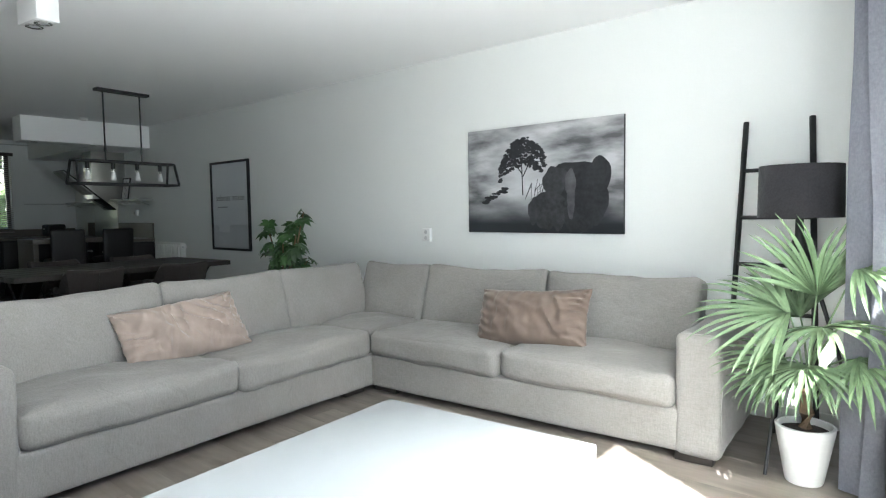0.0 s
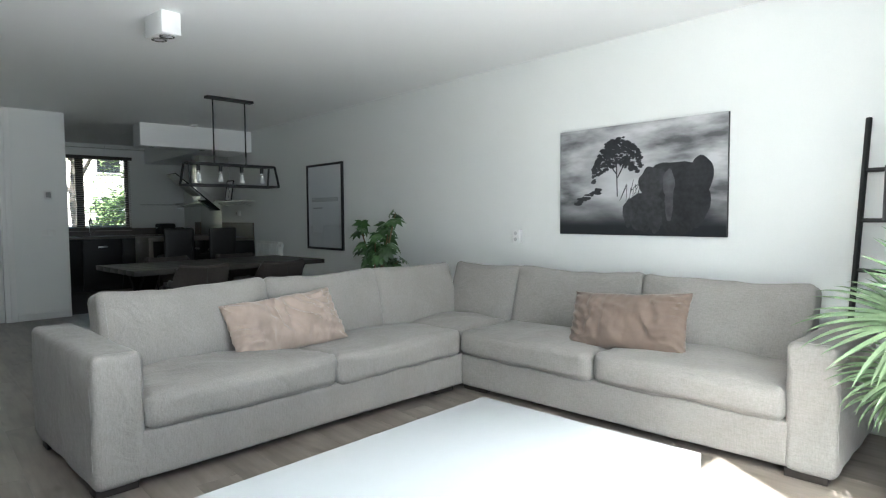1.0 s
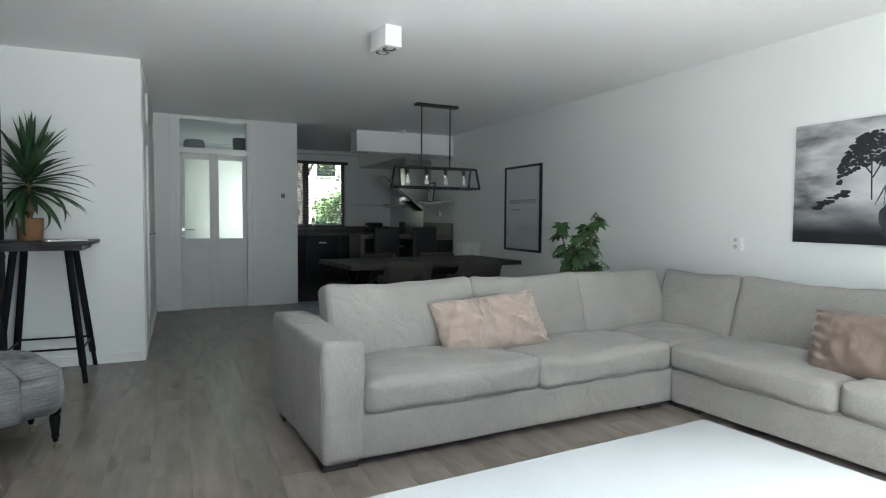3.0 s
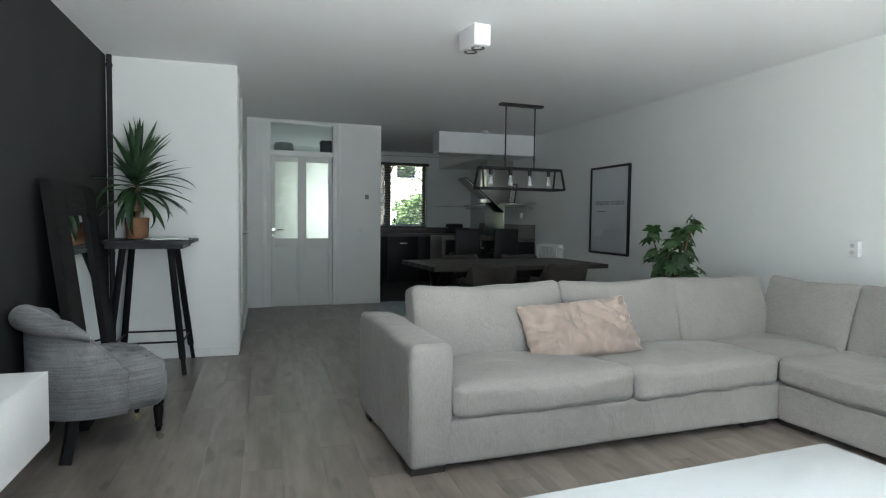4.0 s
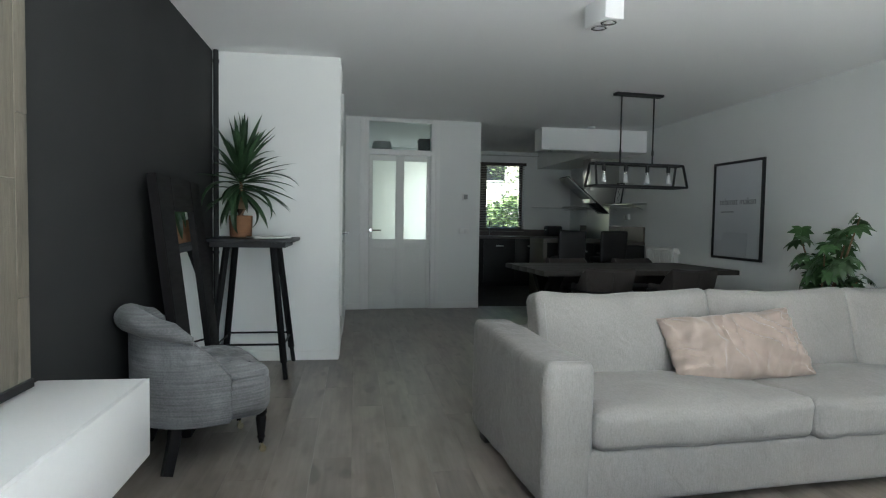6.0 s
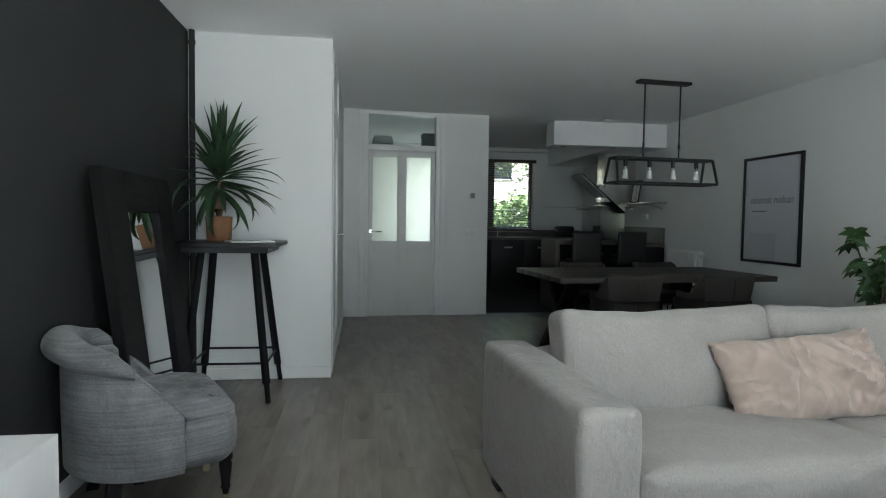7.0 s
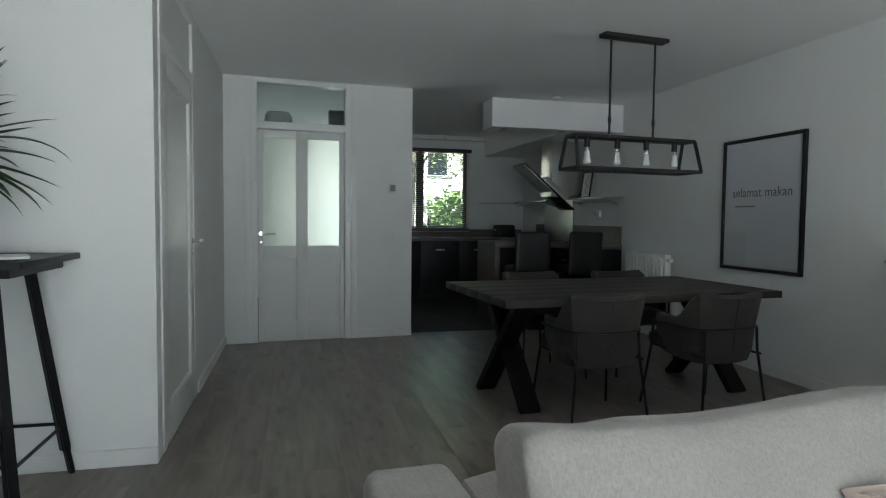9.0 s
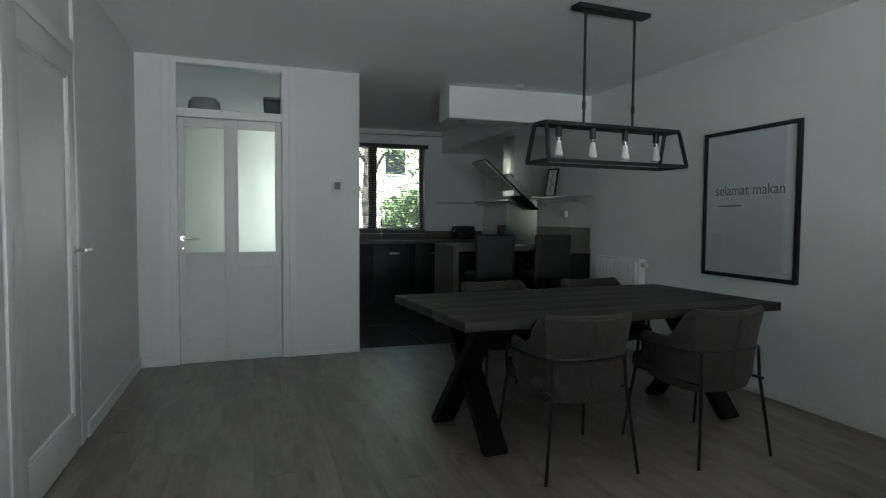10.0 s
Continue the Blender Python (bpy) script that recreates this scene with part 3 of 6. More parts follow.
def seam(bm, parent, axis, at, start, stop, m=None):
    """A stitched seam laid on the skin of a cushion, round one end."""
    tree_ = BVHTree.FromBMesh(bm)
    pts = []
    for i in range(25):
        a = radians(start + (stop - start) * i / 24)
        d = Vector((math.cos(a), 0, math.sin(a))) if axis == 1 else Vector((0, math.cos(a), math.sin(a)))
        c = Vector((0, at, 0)) if axis == 1 else Vector((at, 0, 0))
        hit = tree_.ray_cast(c + d * 2, -d)[0]
        if hit is not None:
            pts.append(hit + d * 0.0005)
    sb = tube(bmesh.new(), pts, 0.0018, 6)
    if m is not None:
        moved(sb, m)
    part("seam", sb, M_SEAM, parent, "pale stitched seam")


def sofa_arm(sx, sy, seed, at, axis, front):
    bm = soft_box(sx, sy, 0.615, 0.04, wrinkle=0.008, seed=seed, n=20)
    skin_ = bm.copy()
    arm = part("armrest", moved(bm, Matrix.Translation(at)), M_SOFA, SOFA)
    seam(skin_, arm, axis, front, -62, 242, Matrix.Translation(at))
    skin_.free()


# base plinths and backs
part("base", moved(soft_box(D, 3.10, 0.23, 0.025, wrinkle=0.004, seed=1), Matrix.Translation((-D / 2, -0.66, 0.148))), M_SOFA, SOFA)
part("base", moved(soft_box(2.16, DR, 0.23, 0.025, wrinkle=0.004, seed=2), Matrix.Translation((1.08, DR / 2, 0.148))), M_SOFA, SOFA)
part("backrest", moved(soft_box(0.32, 3.02, 0.56, 0.045, wrinkle=0.004, seed=3), Matrix.Translation((-D + 0.04, -0.61, 0.335))), M_SOFA, SOFA)
part("backrest", moved(soft_box(2.90, 0.20, 0.56, 0.045, wrinkle=0.004, seed=4), Matrix.Translation((0.59, DR - 0.10, 0.335))), M_SOFA, SOFA)
sofa_arm(D + 0.15, 0.22, 5, (-D / 2 - 0.070, -2.238, 0.333), 0, (D + 0.15) / 2 - 0.03)
sofa_arm(0.225, DR + 0.01, 6, (2.185, DR / 2 - 0.005, 0.335), 1, -(DR + 0.01) / 2 + 0.03)
# seat cushions
for cx, cy, sx, sy, sd in ((-0.335, -1.595, 0.72, 1.06, 7), (-0.335, -0.53, 0.72, 1.07, 8), (0.53, 0.335, 1.05, 0.72, 9), (1.565, 0.335, 1.02, 0.72, 10), (-0.37, 0.36, 0.74, 0.74, 11)):
    bm = soft_box(sx, sy, 0.175, 0.048, (0.020, 0.020, 0.030), 0.015, sd, 32)
    for v in bm.verts:
        # pleats where the cover is drawn in at the corners and front seam
        k = max(abs(v.co.x) / sx, abs(v.co.y) / sy) * 2
        q = min(abs(v.co.x) / sx, abs(v.co.y) / sy) * 2
        c = Vector((v.co.x * 7 + v.co.y * 5 + sd, v.co.y * 9 - v.co.x * 6, sd * 1.7))
        v.co.z += 0.048 * (k ** 4) * (0.15 + q ** 2) * (0.25 - min(0.25, abs(noise.noise(c)) * 1.4)) * (1 if v.co.z > 0 else -0.4)
        v.co.z -= 0.010 * (1 if v.co.z > 0 else 0) * noise.noise(Vector((v.co.x * 2.1, v.co.y * 2.1, sd)))
    part("seat_cushion", moved(bm, Matrix.Translation((cx, cy, 0.338))), M_SOFA, SOFA)
# back cushions, leaning against the backrest
def back_cushion(cx, cy, length, axis, sd, tilt=13):
    bm = soft_box(0.235, length, 0.48, 0.05, (0.045, 0.0, 0.0), 0.010, sd, 26)
    for v in bm.verts:
        # the stuffing sinks: the cushion is thinner and its corners sharper towards the top
        k = (v.co.z + 0.24) / 0.48
        v.co.x *= 1.05 - 0.24 * k
        v.co.y *= 1.0 + 0.012 * k
        v.co.z += 0.024 * k * (2 * v.co.y / length) ** 2 + 0.006 * k * noise.noise((v.co.y * 7, sd, 0.0))
    moved(bm, Matrix.Rotation(radians(-tilt), 4, "Y"))
    if axis == "y":
        moved(bm, Matrix.Rotation(radians(-90), 4, "Z"))
    skin_ = bm.copy()
    bc = part("back_cushion", moved(bm, Matrix.Translation((cx, cy, 0.583))), M_SOFA, SOFA)
    for e in ((-1,) if sd == 21 else ()):
        seam(skin_, bc, 1 if axis == "x" else 0, e * (length / 2 - 0.035), -60 if axis == "x" else -120 - 120, 110 if axis == "x" else -70, Matrix.Translation((cx, cy, 0.578)))
    skin_.free()


back_cushion(-0.705, -1.63, 1.0, "x", 21)
back_cushion(-0.705, -0.67, 0.92, "x", 22)
back_cushion(-0.705, 0.18, 0.84, "x", 23)
back_cushion(-0.325, 0.695, 0.68, "y", 24)
back_cushion(0.525, 0.695, 1.02, "y", 25)
back_cushion(1.54, 0.695, 1.0, "y", 26)
for x0, x1, y0, y1 in ((-0.12, -0.02, -2.34, -2.16), (-0.12, -0.03, -0.22, -0.04), (0.0, 0.20, 0.04, 0.13), (2.08, 2.26, 0.0, 0.09), (-0.95, -0.85, -2.34, -2.20), (2.14, 2.27, 0.78, 0.88), (-0.95, -0.82, 0.84, 0.95)):
    part("foot", boxes((x0, x1, y0, y1, 0.0, 0.04), bev=0.004), M_FOOT, SOFA)


def throw_pillow(loc, rz, tilt, roll, seed, label, cloth):
    t = thing("throw_pillow", loc, rz, label, "pillow", "pillows on the sofa")
    bm = bmesh.new()
    hx, hz, T = 0.38, 0.194, 0.105
    nu, nv = 84, 46
    off = Vector((seed * 3.7, seed * 1.9, seed * 5.3))
    deep = 0.55 if seed == 8 else 0.95
    sides = []
    for side in (-1, 1):
        grid = []
        for i in range(nu + 1):
            line = []
            for j in range(nv + 1):
                u, v = -1 + 2 * i / nu, -1 + 2 * j / nv
                u, v = math.sin(u * math.pi / 2) * 0.4 + u * 0.6, math.sin(v * math.pi / 2) * 0.4 + v * 0.6
                x = hx * u * (1 - 0.045 * (1 - v * v) * abs(u) ** 2) + 0.006 * noise.noise(Vector((v * 3, 1.0, seed)))
                z = hz * v * (1 - 0.085 * (1 - u * u) * abs(v) ** 2) + 0.008 * noise.noise(Vector((u * 3, 2.0, seed)))
                body = max(0.0, (1 - abs(u) ** 3.2) * (1 - abs(v) ** 2.6)) ** 0.55
                y = T * body
                p = Vector((x, 0, z))
                rim = max(abs(u), abs(v))
                # creases running out of the corners, slanting folds across, short gathers along the seams
                wob = noise.noise(p * 6 + off)
                for q, (sx, sz) in enumerate(((-1, -1), (1, -1), (1, 1), (-1, 1))):
                    dx, dz = x - sx * hx, z - sz * hz
                    th, rr = math.atan2(dz, dx), math.hypot(dx, dz)
                    y += deep * 0.017 * math.sin(th * (9 + q) + 3.0 * wob + seed + q * 2) * math.exp(-(rr / (0.17 + 0.04 * math.sin(seed + q * 3))) ** 2) * body ** 0.6
                for q, (ca, sa, fr, amp) in enumerate(((0.86, 0.5, 10, 0.042), (0.35, 0.94, 9, 0.026), (0.97, -0.2, 17, 0.018))):
                    al, ac_ = x * sa - z * ca, x * ca + z * sa
                    n1 = noise.noise(Vector((ac_ * fr + 0.5 * wob, al * 2.6, q * 7.7 + side)) + off)
                    y += deep * amp * (0.5 - min(1.0, math.sqrt(n1 * n1 * 9 + 0.012))) * body
                y += 0.017 * body ** 0.5 * math.sin(v * 24 + u * 9 + 6 * wob + seed) * abs(u) ** 3
                y += 0.007 * body * math.sin(u * 34 + 5 * noise.noise(p * 8 + off)) * abs(v) ** 3
                y += 0.006 * body * noise.noise(p * 14 + off * side)
                line.append(bm.verts.new((x, side * max(0.0, y) , z)))
            grid.append(line)
        sides.append(grid)
        for i in range(nu):
            for j in range(nv):
                bm.faces.new((grid[i][j], grid[i + 1][j], grid[i + 1][j + 1], grid[i][j + 1]))
    bmesh.ops.remove_doubles(bm, verts=bm.verts[:], dist=0.0005)
    bmesh.ops.recalc_face_normals(bm, faces=bm.faces[:])
    moved(bm, Matrix.Rotation(radians(roll), 4, "Y"))
    moved(bm, Matrix.Rotation(radians(tilt), 4, "X"))
    part("cover", bm, cloth, t)
    return t


throw_pillow((-3.175, 1.955, 0.572), 88, -33, -5, 3, "dusty pink velvet lumbar pillow leaning on the sofa back", M_VELVET)
throw_pillow((-1.70, 3.47, 0.58), 5, -24, -4, 8, "taupe brown velvet lumbar pillow leaning on the sofa back", M_VELVET2)

# White coffee table
ct = thing("coffee_table", (-1.145, 1.455, 0), 5.0, "low white high-gloss coffee table on a recessed plinth", "table")
part("tabletop", boxes((-0.52, 0.52, -0.85, 0.85, 0.30, 0.36), bev=0.004), M_WHITEGLOSS, ct)
part("plinth", boxes((-0.38, 0.38, -0.7, 0.7, 0.0, 0.30), bev=0.004), M_WHITESATIN, ct)

# ---- Wall picture, sockets ----
pic = thing("wall_picture", (-2.083, 4.21, 1.494), 0, "black and white landscape picture with a tree and dark rounded shapes", "picture")
PW, PH = 0.67, 0.408
part("canvas", boxes((-PW, PW, -0.025, 0, -PH, PH), bev=0.002), M_BLACKMATT, pic, "dark canvas sides")


def picture_print():
    m = bpy.data.materials.new("monochrome_landscape_print")
    m.use_nodes = True
    N, L = m.node_tree.nodes, m.node_tree.links
    b = N["Principled BSDF"]
    b.inputs["Roughness"].default_value = 0.35
    tc, sp = N.new("ShaderNodeTexCoord"), N.new("ShaderNodeSeparateXYZ")
    L.new(tc.outputs["Object"], sp.inputs[0])
    mp = N.new("ShaderNodeMapping")
    mp.inputs["Scale"].default_value = (1.6, 1, 5.0)
    mp.inputs["Rotation"].default_value = (0, 0.35, 0)
    L.new(tc.outputs["Object"], mp.inputs["Vector"])
    nz = N.new("ShaderNodeTexNoise")
    nz.inputs["Scale"].default_value, nz.inputs["Detail"].default_value = 1.6, 6
    L.new(mp.outputs[0], nz.inputs["Vector"])
    cr = N.new("ShaderNodeValToRGB")
    cr.color_ramp.elements[0].position, cr.color_ramp.elements[1].position = 0.36, 0.66
    cr.color_ramp.elements[0].color, cr.color_ramp.elements[1].color = (0.10, 0.10, 0.105, 1), (0.55, 0.55, 0.56, 1)
    L.new(nz.outputs["Fac"], cr.inputs[0])
    # pale glow of mist round the tree
    ds = N.new("ShaderNodeVectorMath")
    ds.operation = "DISTANCE"
    ds.inputs[1].default_value = (-0.16, 0, 0.0)
    L.new(tc.outputs["Object"], ds.inputs[0])
    gr = N.new("ShaderNodeMapRange")
    gr.inputs["From Min"].default_value, gr.inputs["From Max"].default_value = 0.42, 0.0
    gr.inputs["To Max"].default_value = 0.85
    L.new(ds.outputs["Value"], gr.inputs["Value"])
    mg = N.new("ShaderNodeMix")
    mg.data_type = "RGBA"
    mg.inputs[7].default_value = (0.62, 0.62, 0.63, 1)
    L.new(gr.outputs[0], mg.inputs[0])
    L.new(cr.outputs[0], mg.inputs[6])
    # dark ground
    mr = N.new("ShaderNodeMapRange")
    mr.inputs["From Min"].default_value, mr.inputs["From Max"].default_value = -0.10, -0.34
    L.new(sp.outputs["Z"], mr.inputs["Value"])
    mx = N.new("ShaderNodeMix")
    mx.data_type = "RGBA"
    mx.inputs[7].default_value = (0.018, 0.02, 0.024, 1)
    L.new(mr.outputs[0], mx.inputs[0])
    L.new(mg.outputs[2], mx.inputs[6])
    L.new(mx.outputs[2], b.inputs["Base Color"])
    return m


part("print", boxes((-PW, PW, -0.0275, -0.0255, -PH, PH)), picture_print(), pic, "cloudy grey print")
M_SIL = material("dark_print_shape", (0.028, 0.028, 0.031), 0.4, 0, 0.55, 7, 30, 0)
M_SIL2 = material("grey_print_shape", (0.042, 0.042, 0.045), 0.4, 0, 0.6, 6, 30, 0)


def blob(bm, cx, cz, rx, rz, y, wob=0.12, seed=0, n=26):
    vs = []
    for i in range(n):
        a = 2 * math.pi * i / n
        k = 1 + wob * noise.noise((math.cos(a) * 1.7 + seed, math.sin(a) * 1.7, seed * 0.37))
        vs.append(bm.verts.new((cx + rx * k * math.cos(a), y, cz + rz * k * math.sin(a))))
    f = bm.faces.new(vs)
    if f.normal.y > 0:
        f.normal_flip()


def print_part(name, rows, y, mat, label):
    bm = bmesh.new()
    for i, (cx, cz, rx, rz, sd) in enumerate(rows):
        blob(bm, cx, cz, rx, rz, y - i * 0.0003, 0.22, sd)
    part(name, bm, mat, pic, label, False)


M_SIL3 = material("pale_print_shape", (0.085, 0.085, 0.09), 0.4, 0, 0.5, 5, 24, 0)
print_part("rounded_shape", [(0.30, -0.04, 0.21, 0.15, 1), (0.50, 0.0, 0.085, 0.13, 2), (0.47, -0.16, 0.09, 0.18, 4), (0.38, -0.24, 0.09, 0.15, 9), (0.28, -0.25, 0.07, 0.14, 3)], -0.0284, M_SIL, "dark rounded printed shape")
print_part("rounded_shape", [(0.14, -0.02, 0.10, 0.115, 5), (0.12, -0.10, 0.06, 0.06, 6)], -0.0300, M_SIL2, "grey rounded printed shape")
print_part("rounded_shape", [(0.27, -0.04, 0.045, 0.10, 14), (0.275, -0.17, 0.032, 0.14, 15)], -0.0306, M_SIL3, "pale rounded printed shape")
print_part("rounded_shape", [(0.08, -0.20, 0.15, 0.10, 7), (0.17, -0.29, 0.05, 0.10, 8), (-0.04, -0.24, 0.05, 0.10, 11), (0.06, -0.30, 0.08, 0.085, 12)], -0.0312, M_SIL2, "small dark rounded printed shape")
rng = random.Random(5)
bm = bmesh.new()
for i in range(420):
    u = rng.uniform(-1, 1)
    top = 0.31 - 0.13 * u * u - (0.10 * (-u) ** 2 if u < 0 else 0.0)
    thick = 0.13 if u < 0 else 0.10
    cx, cz = -0.15 + 0.21 * u, top - thick * rng.random() ** 1.4 - 0.03 * noise.noise((u * 6, i * 0.2, 1.0))
    blob(bm, cx, cz, 0.008 + 0.015 * rng.random(), 0.004 + 0.008 * rng.random(), -0.0286 - i * 0.000003, 0.5, i, 8)
for p in (((-0.14, -0.12), (-0.15, 0.14)), ((-0.14, 0.02), (-0.06, 0.16)), ((-0.15, 0.05), (-0.24, 0.16))):
    bar(bm, (p[0][0], -0.0295, p[0][1]), (p[1][0], -0.0295, p[1][1]), 0.009, 0.001, (0, 1, 0))
for i in range(26):
    u = rng.random()
    blob(bm, -0.50 + 0.20 * u, -0.16 + 0.09 * u + 0.02 * rng.uniform(-1, 1), 0.012 + 0.025 * rng.random(), 0.006 + 0.01 * rng.random(), -0.0290 - i * 0.000003, 0.5, i + 500, 8)
for i in range(150):
    u, w = rng.uniform(-1, 1), rng.random()
    blob(bm, -0.14 + 0.17 * u, 0.11 + 0.13 * (1 - u * u) * w - 0.06 * abs(u), 0.008 + 0.016 * rng.random(), 0.004 + 0.01 * rng.random(), -0.0293 - i * 0.000003, 0.6, i + 900, 8)
for i in range(14):
    u = rng.random()
    bar(bm, (-0.13 + 0.16 * u, -0.0305, -0.11 + 0.05 * rng.uniform(-1, 1)), (-0.10 + 0.15 * u + rng.uniform(-0.03, 0.03), -0.0305, -0.05 + 0.06 * rng.uniform(-1, 1)), 0.004, 0.0008, (0, 1, 0))
part("tree_shape", bm, M_SIL, pic, "dark printed tree", False)


def wall_socket(name, loc, rz, w, h, label, slots=2):
    s = thing(name, loc, rz, label, "socket")
    part("plate", boxes((-w / 2, w / 2, -0.038, 0, -h / 2, h / 2), bev=0.006), M_PLASTIC, s)
    for i in range(slots):
        z = (i - (slots - 1) / 2) * h * 0.45
        # Flat disc on the plate; its grey paints the shade of a recess.
        bm = bmesh.new()
        rod(bm, (0, -0.0385, z), (0, -0.040, z), min(w, h / slots) * 0.30, seg=20)
        part("insert", bm, M_INSERT, s, "flat socket insert with recess shade in its grey colour")
    return s


wall_socket("wall_socket", (-3.228, 4.21, 1.055), 0, 0.09, 0.115, "small white double socket plate on the wall")

# ---- Ceiling spot ----
sp = thing("ceiling_spot", (-3.885, 1.487, 2.55), 8, "white square ceiling box with two swivel spots", "lamp")
part("housing", boxes((-0.12, 0.12, -0.062, 0.062, -0.14, 0.0), bev=0.003), M_WHITESATIN, sp)
for y in (-0.055, 0.055):
    bm = bmesh.new()
    lathe(bm, [(0.047, -0.141), (0.047, -0.149), (0.038, -0.149), (0.032, -0.142), (0.0, -0.142)], 24, (y, 0))
    r = part("spot_ring", bm, M_CHROME, sp)
    bm = bmesh.new()
    rod(bm, (y, 0, -0.1475), (y, 0, -0.1415), 0.028, seg=20)
    part("lens", bm, M_BULB, r)

# ---- Decorative ladder ----
ld = thing("decor_ladder", (-0.482, 4.1, 0), 0, "black metal decorative ladder leaning on the white wall", "ladder")
for s in (-1, 1):
    part("rail", bar(bmesh.new(), (s * 0.238, 0.0, 0), (s * 0.17 , 0.09, 1.765), 0.028, 0.022, bev=0.003), M_BLACKMATT, ld)
for i in range(5):
    z = 0.367 + i * 0.277
    k = z / 1.765
    x = 0.238 - 0.068 * k
    part("rung", rods(((-x, 0.09 * k, z), (x, 0.09 * k, z), 0.012)), M_BLACKMATT, ld)

# ---- Tripod floor lamp ----
fl = thing("floor_lamp", (-0.27, 3.66, 0), 0, "black tripod floor lamp with an anthracite drum shade", "lamp")
part("shade", lathe(bmesh.new(), [(0.188, 1.205), (0.184, 1.46), (0.180, 1.46), (0.184, 1.205), (0.188, 1.205)], 40), M_SHADE, fl, "anthracite cloth drum shade")
part("hub", lathe(bmesh.new(), [(0, 1.04), (0.035, 1.04), (0.04, 1.07), (0.02, 1.12), (0.016, 1.30), (0.0, 1.30)], 20), M_BLACKMATT, fl)
for a in (-101, 10, 118):
    c, s = math.cos(radians(a)), math.sin(radians(a))
    part("leg", rods(((0.025 * c, 0.025 * s, 1.06), (0.33 * c, 0.33 * s, 0.0), 0.011, 0.008)), M_BLACKMATT, fl)
part("shade_spider", rods(((-0.183, 0, 1.295), (0.183, 0, 1.295), 0.003), ((0, -0.183, 1.295), (0, 0.183, 1.295), 0.003)), M_BLACKMATT, fl)
part("bulb", lathe(bmesh.new(), [(0, 1.30), (0.014, 1.302), (0.028, 1.34), (0.026, 1.37), (0.0, 1.39)], 16), M_BULB, fl)

# ---- Curtain ----
cu = thing("curtain", (0.095, 3.70, 0), 0, "grey floor-length curtain drawn to the window's side", "curtain")
bm = bmesh.new()
rows = []
for iz in range(9):
    z = 0.015 + 2.49 * iz / 8
    row = []
    for i in range(91):
        u = i / 90
        y = -0.45 + 0.70 * u
        x = -0.055 + 0.085 * math.sin(u * math.pi * 11 + 0.3 * math.sin(iz * 0.6)) * (0.85 + 0.15 * (1 - iz / 8)) + 0.01 * noise.noise((u * 6, z * 1.3, 0))
        row.append(bm.verts.new((x, y, z)))
    rows.append(row)
for p, q in zip(rows, rows[1:]):
    for i in range(90):
        bm.faces.new((p[i], p[i + 1], q[i + 1], q[i]))
bmesh.ops.solidify(bm, geom=bm.faces[:], thickness=0.004)
part("cloth", bm, M_CURTAIN, cu)
part("rail", boxes((0.0, 0.03, -0.9, 0.45, 2.515, 2.545), bev=0.003), M_TRIM, cu)


# ---- Plants ----
def pot(parent, r0, r1, h, mat, label="", rim=0.012, name="pot"):
    p = part(name, lathe(bmesh.new(), [(0, 0), (r0 * 0.94, 0), (r0, 0.01), (r1 - 0.002, h - 0.02), (r1, h - 0.004), (r1 - 0.004, h), (r1 - rim, h), (r1 - rim - 0.002, h - 0.03), (0, h - 0.03)], 40), mat, parent, label)
    bm = bmesh.new()
    lathe(bm, [(r1 - rim - 0.003, h - 0.031), ((r1 - rim) * 0.6, h - 0.02), (0, h - 0.014)], 28)
    for v in bm.verts:
        v.co.z += 0.006 * noise.noise(v.co * 60)
    part("soil", bm, M_SOIL, parent)
    return p


def blade(bm, base, out, up, length, width, droop, n=9, fold=0.25, twist=0.0):
    """One long pointed leaf, folded along its middle and bending down."""
    base, out, up = Vector(base), Vector(out).normalized(), Vector(up).normalized()
    side = out.cross(up).normalized()
    pos, ang = base.copy(), 0.0
    prev = None
    for i in range(n + 1):
        u = i / n
        a = droop * u * u
        d = (out * math.cos(a) - up * math.sin(a))
        nu = (up * math.cos(a) + out * math.sin(a))
        if i:
            pos = pos + d * (length / n)
        w = width * (0.55 + 0.45 * math.sin(min(1.0, u * 2.2) * math.pi / 2)) * (1 - u ** 3) if u < 1 else 0.0008
        l = bm.verts.new(pos + side * w / 2 + nu * fold * w / 2)
        c = bm.verts.new(pos)
        r = bm.verts.new(pos - side * w / 2 + nu * fold * w / 2)
        if prev:
            bm.faces.new((prev[0], prev[1], c, l))
            bm.faces.new((prev[1], prev[2], r, c))
        prev = (l, c, r)
    return bm


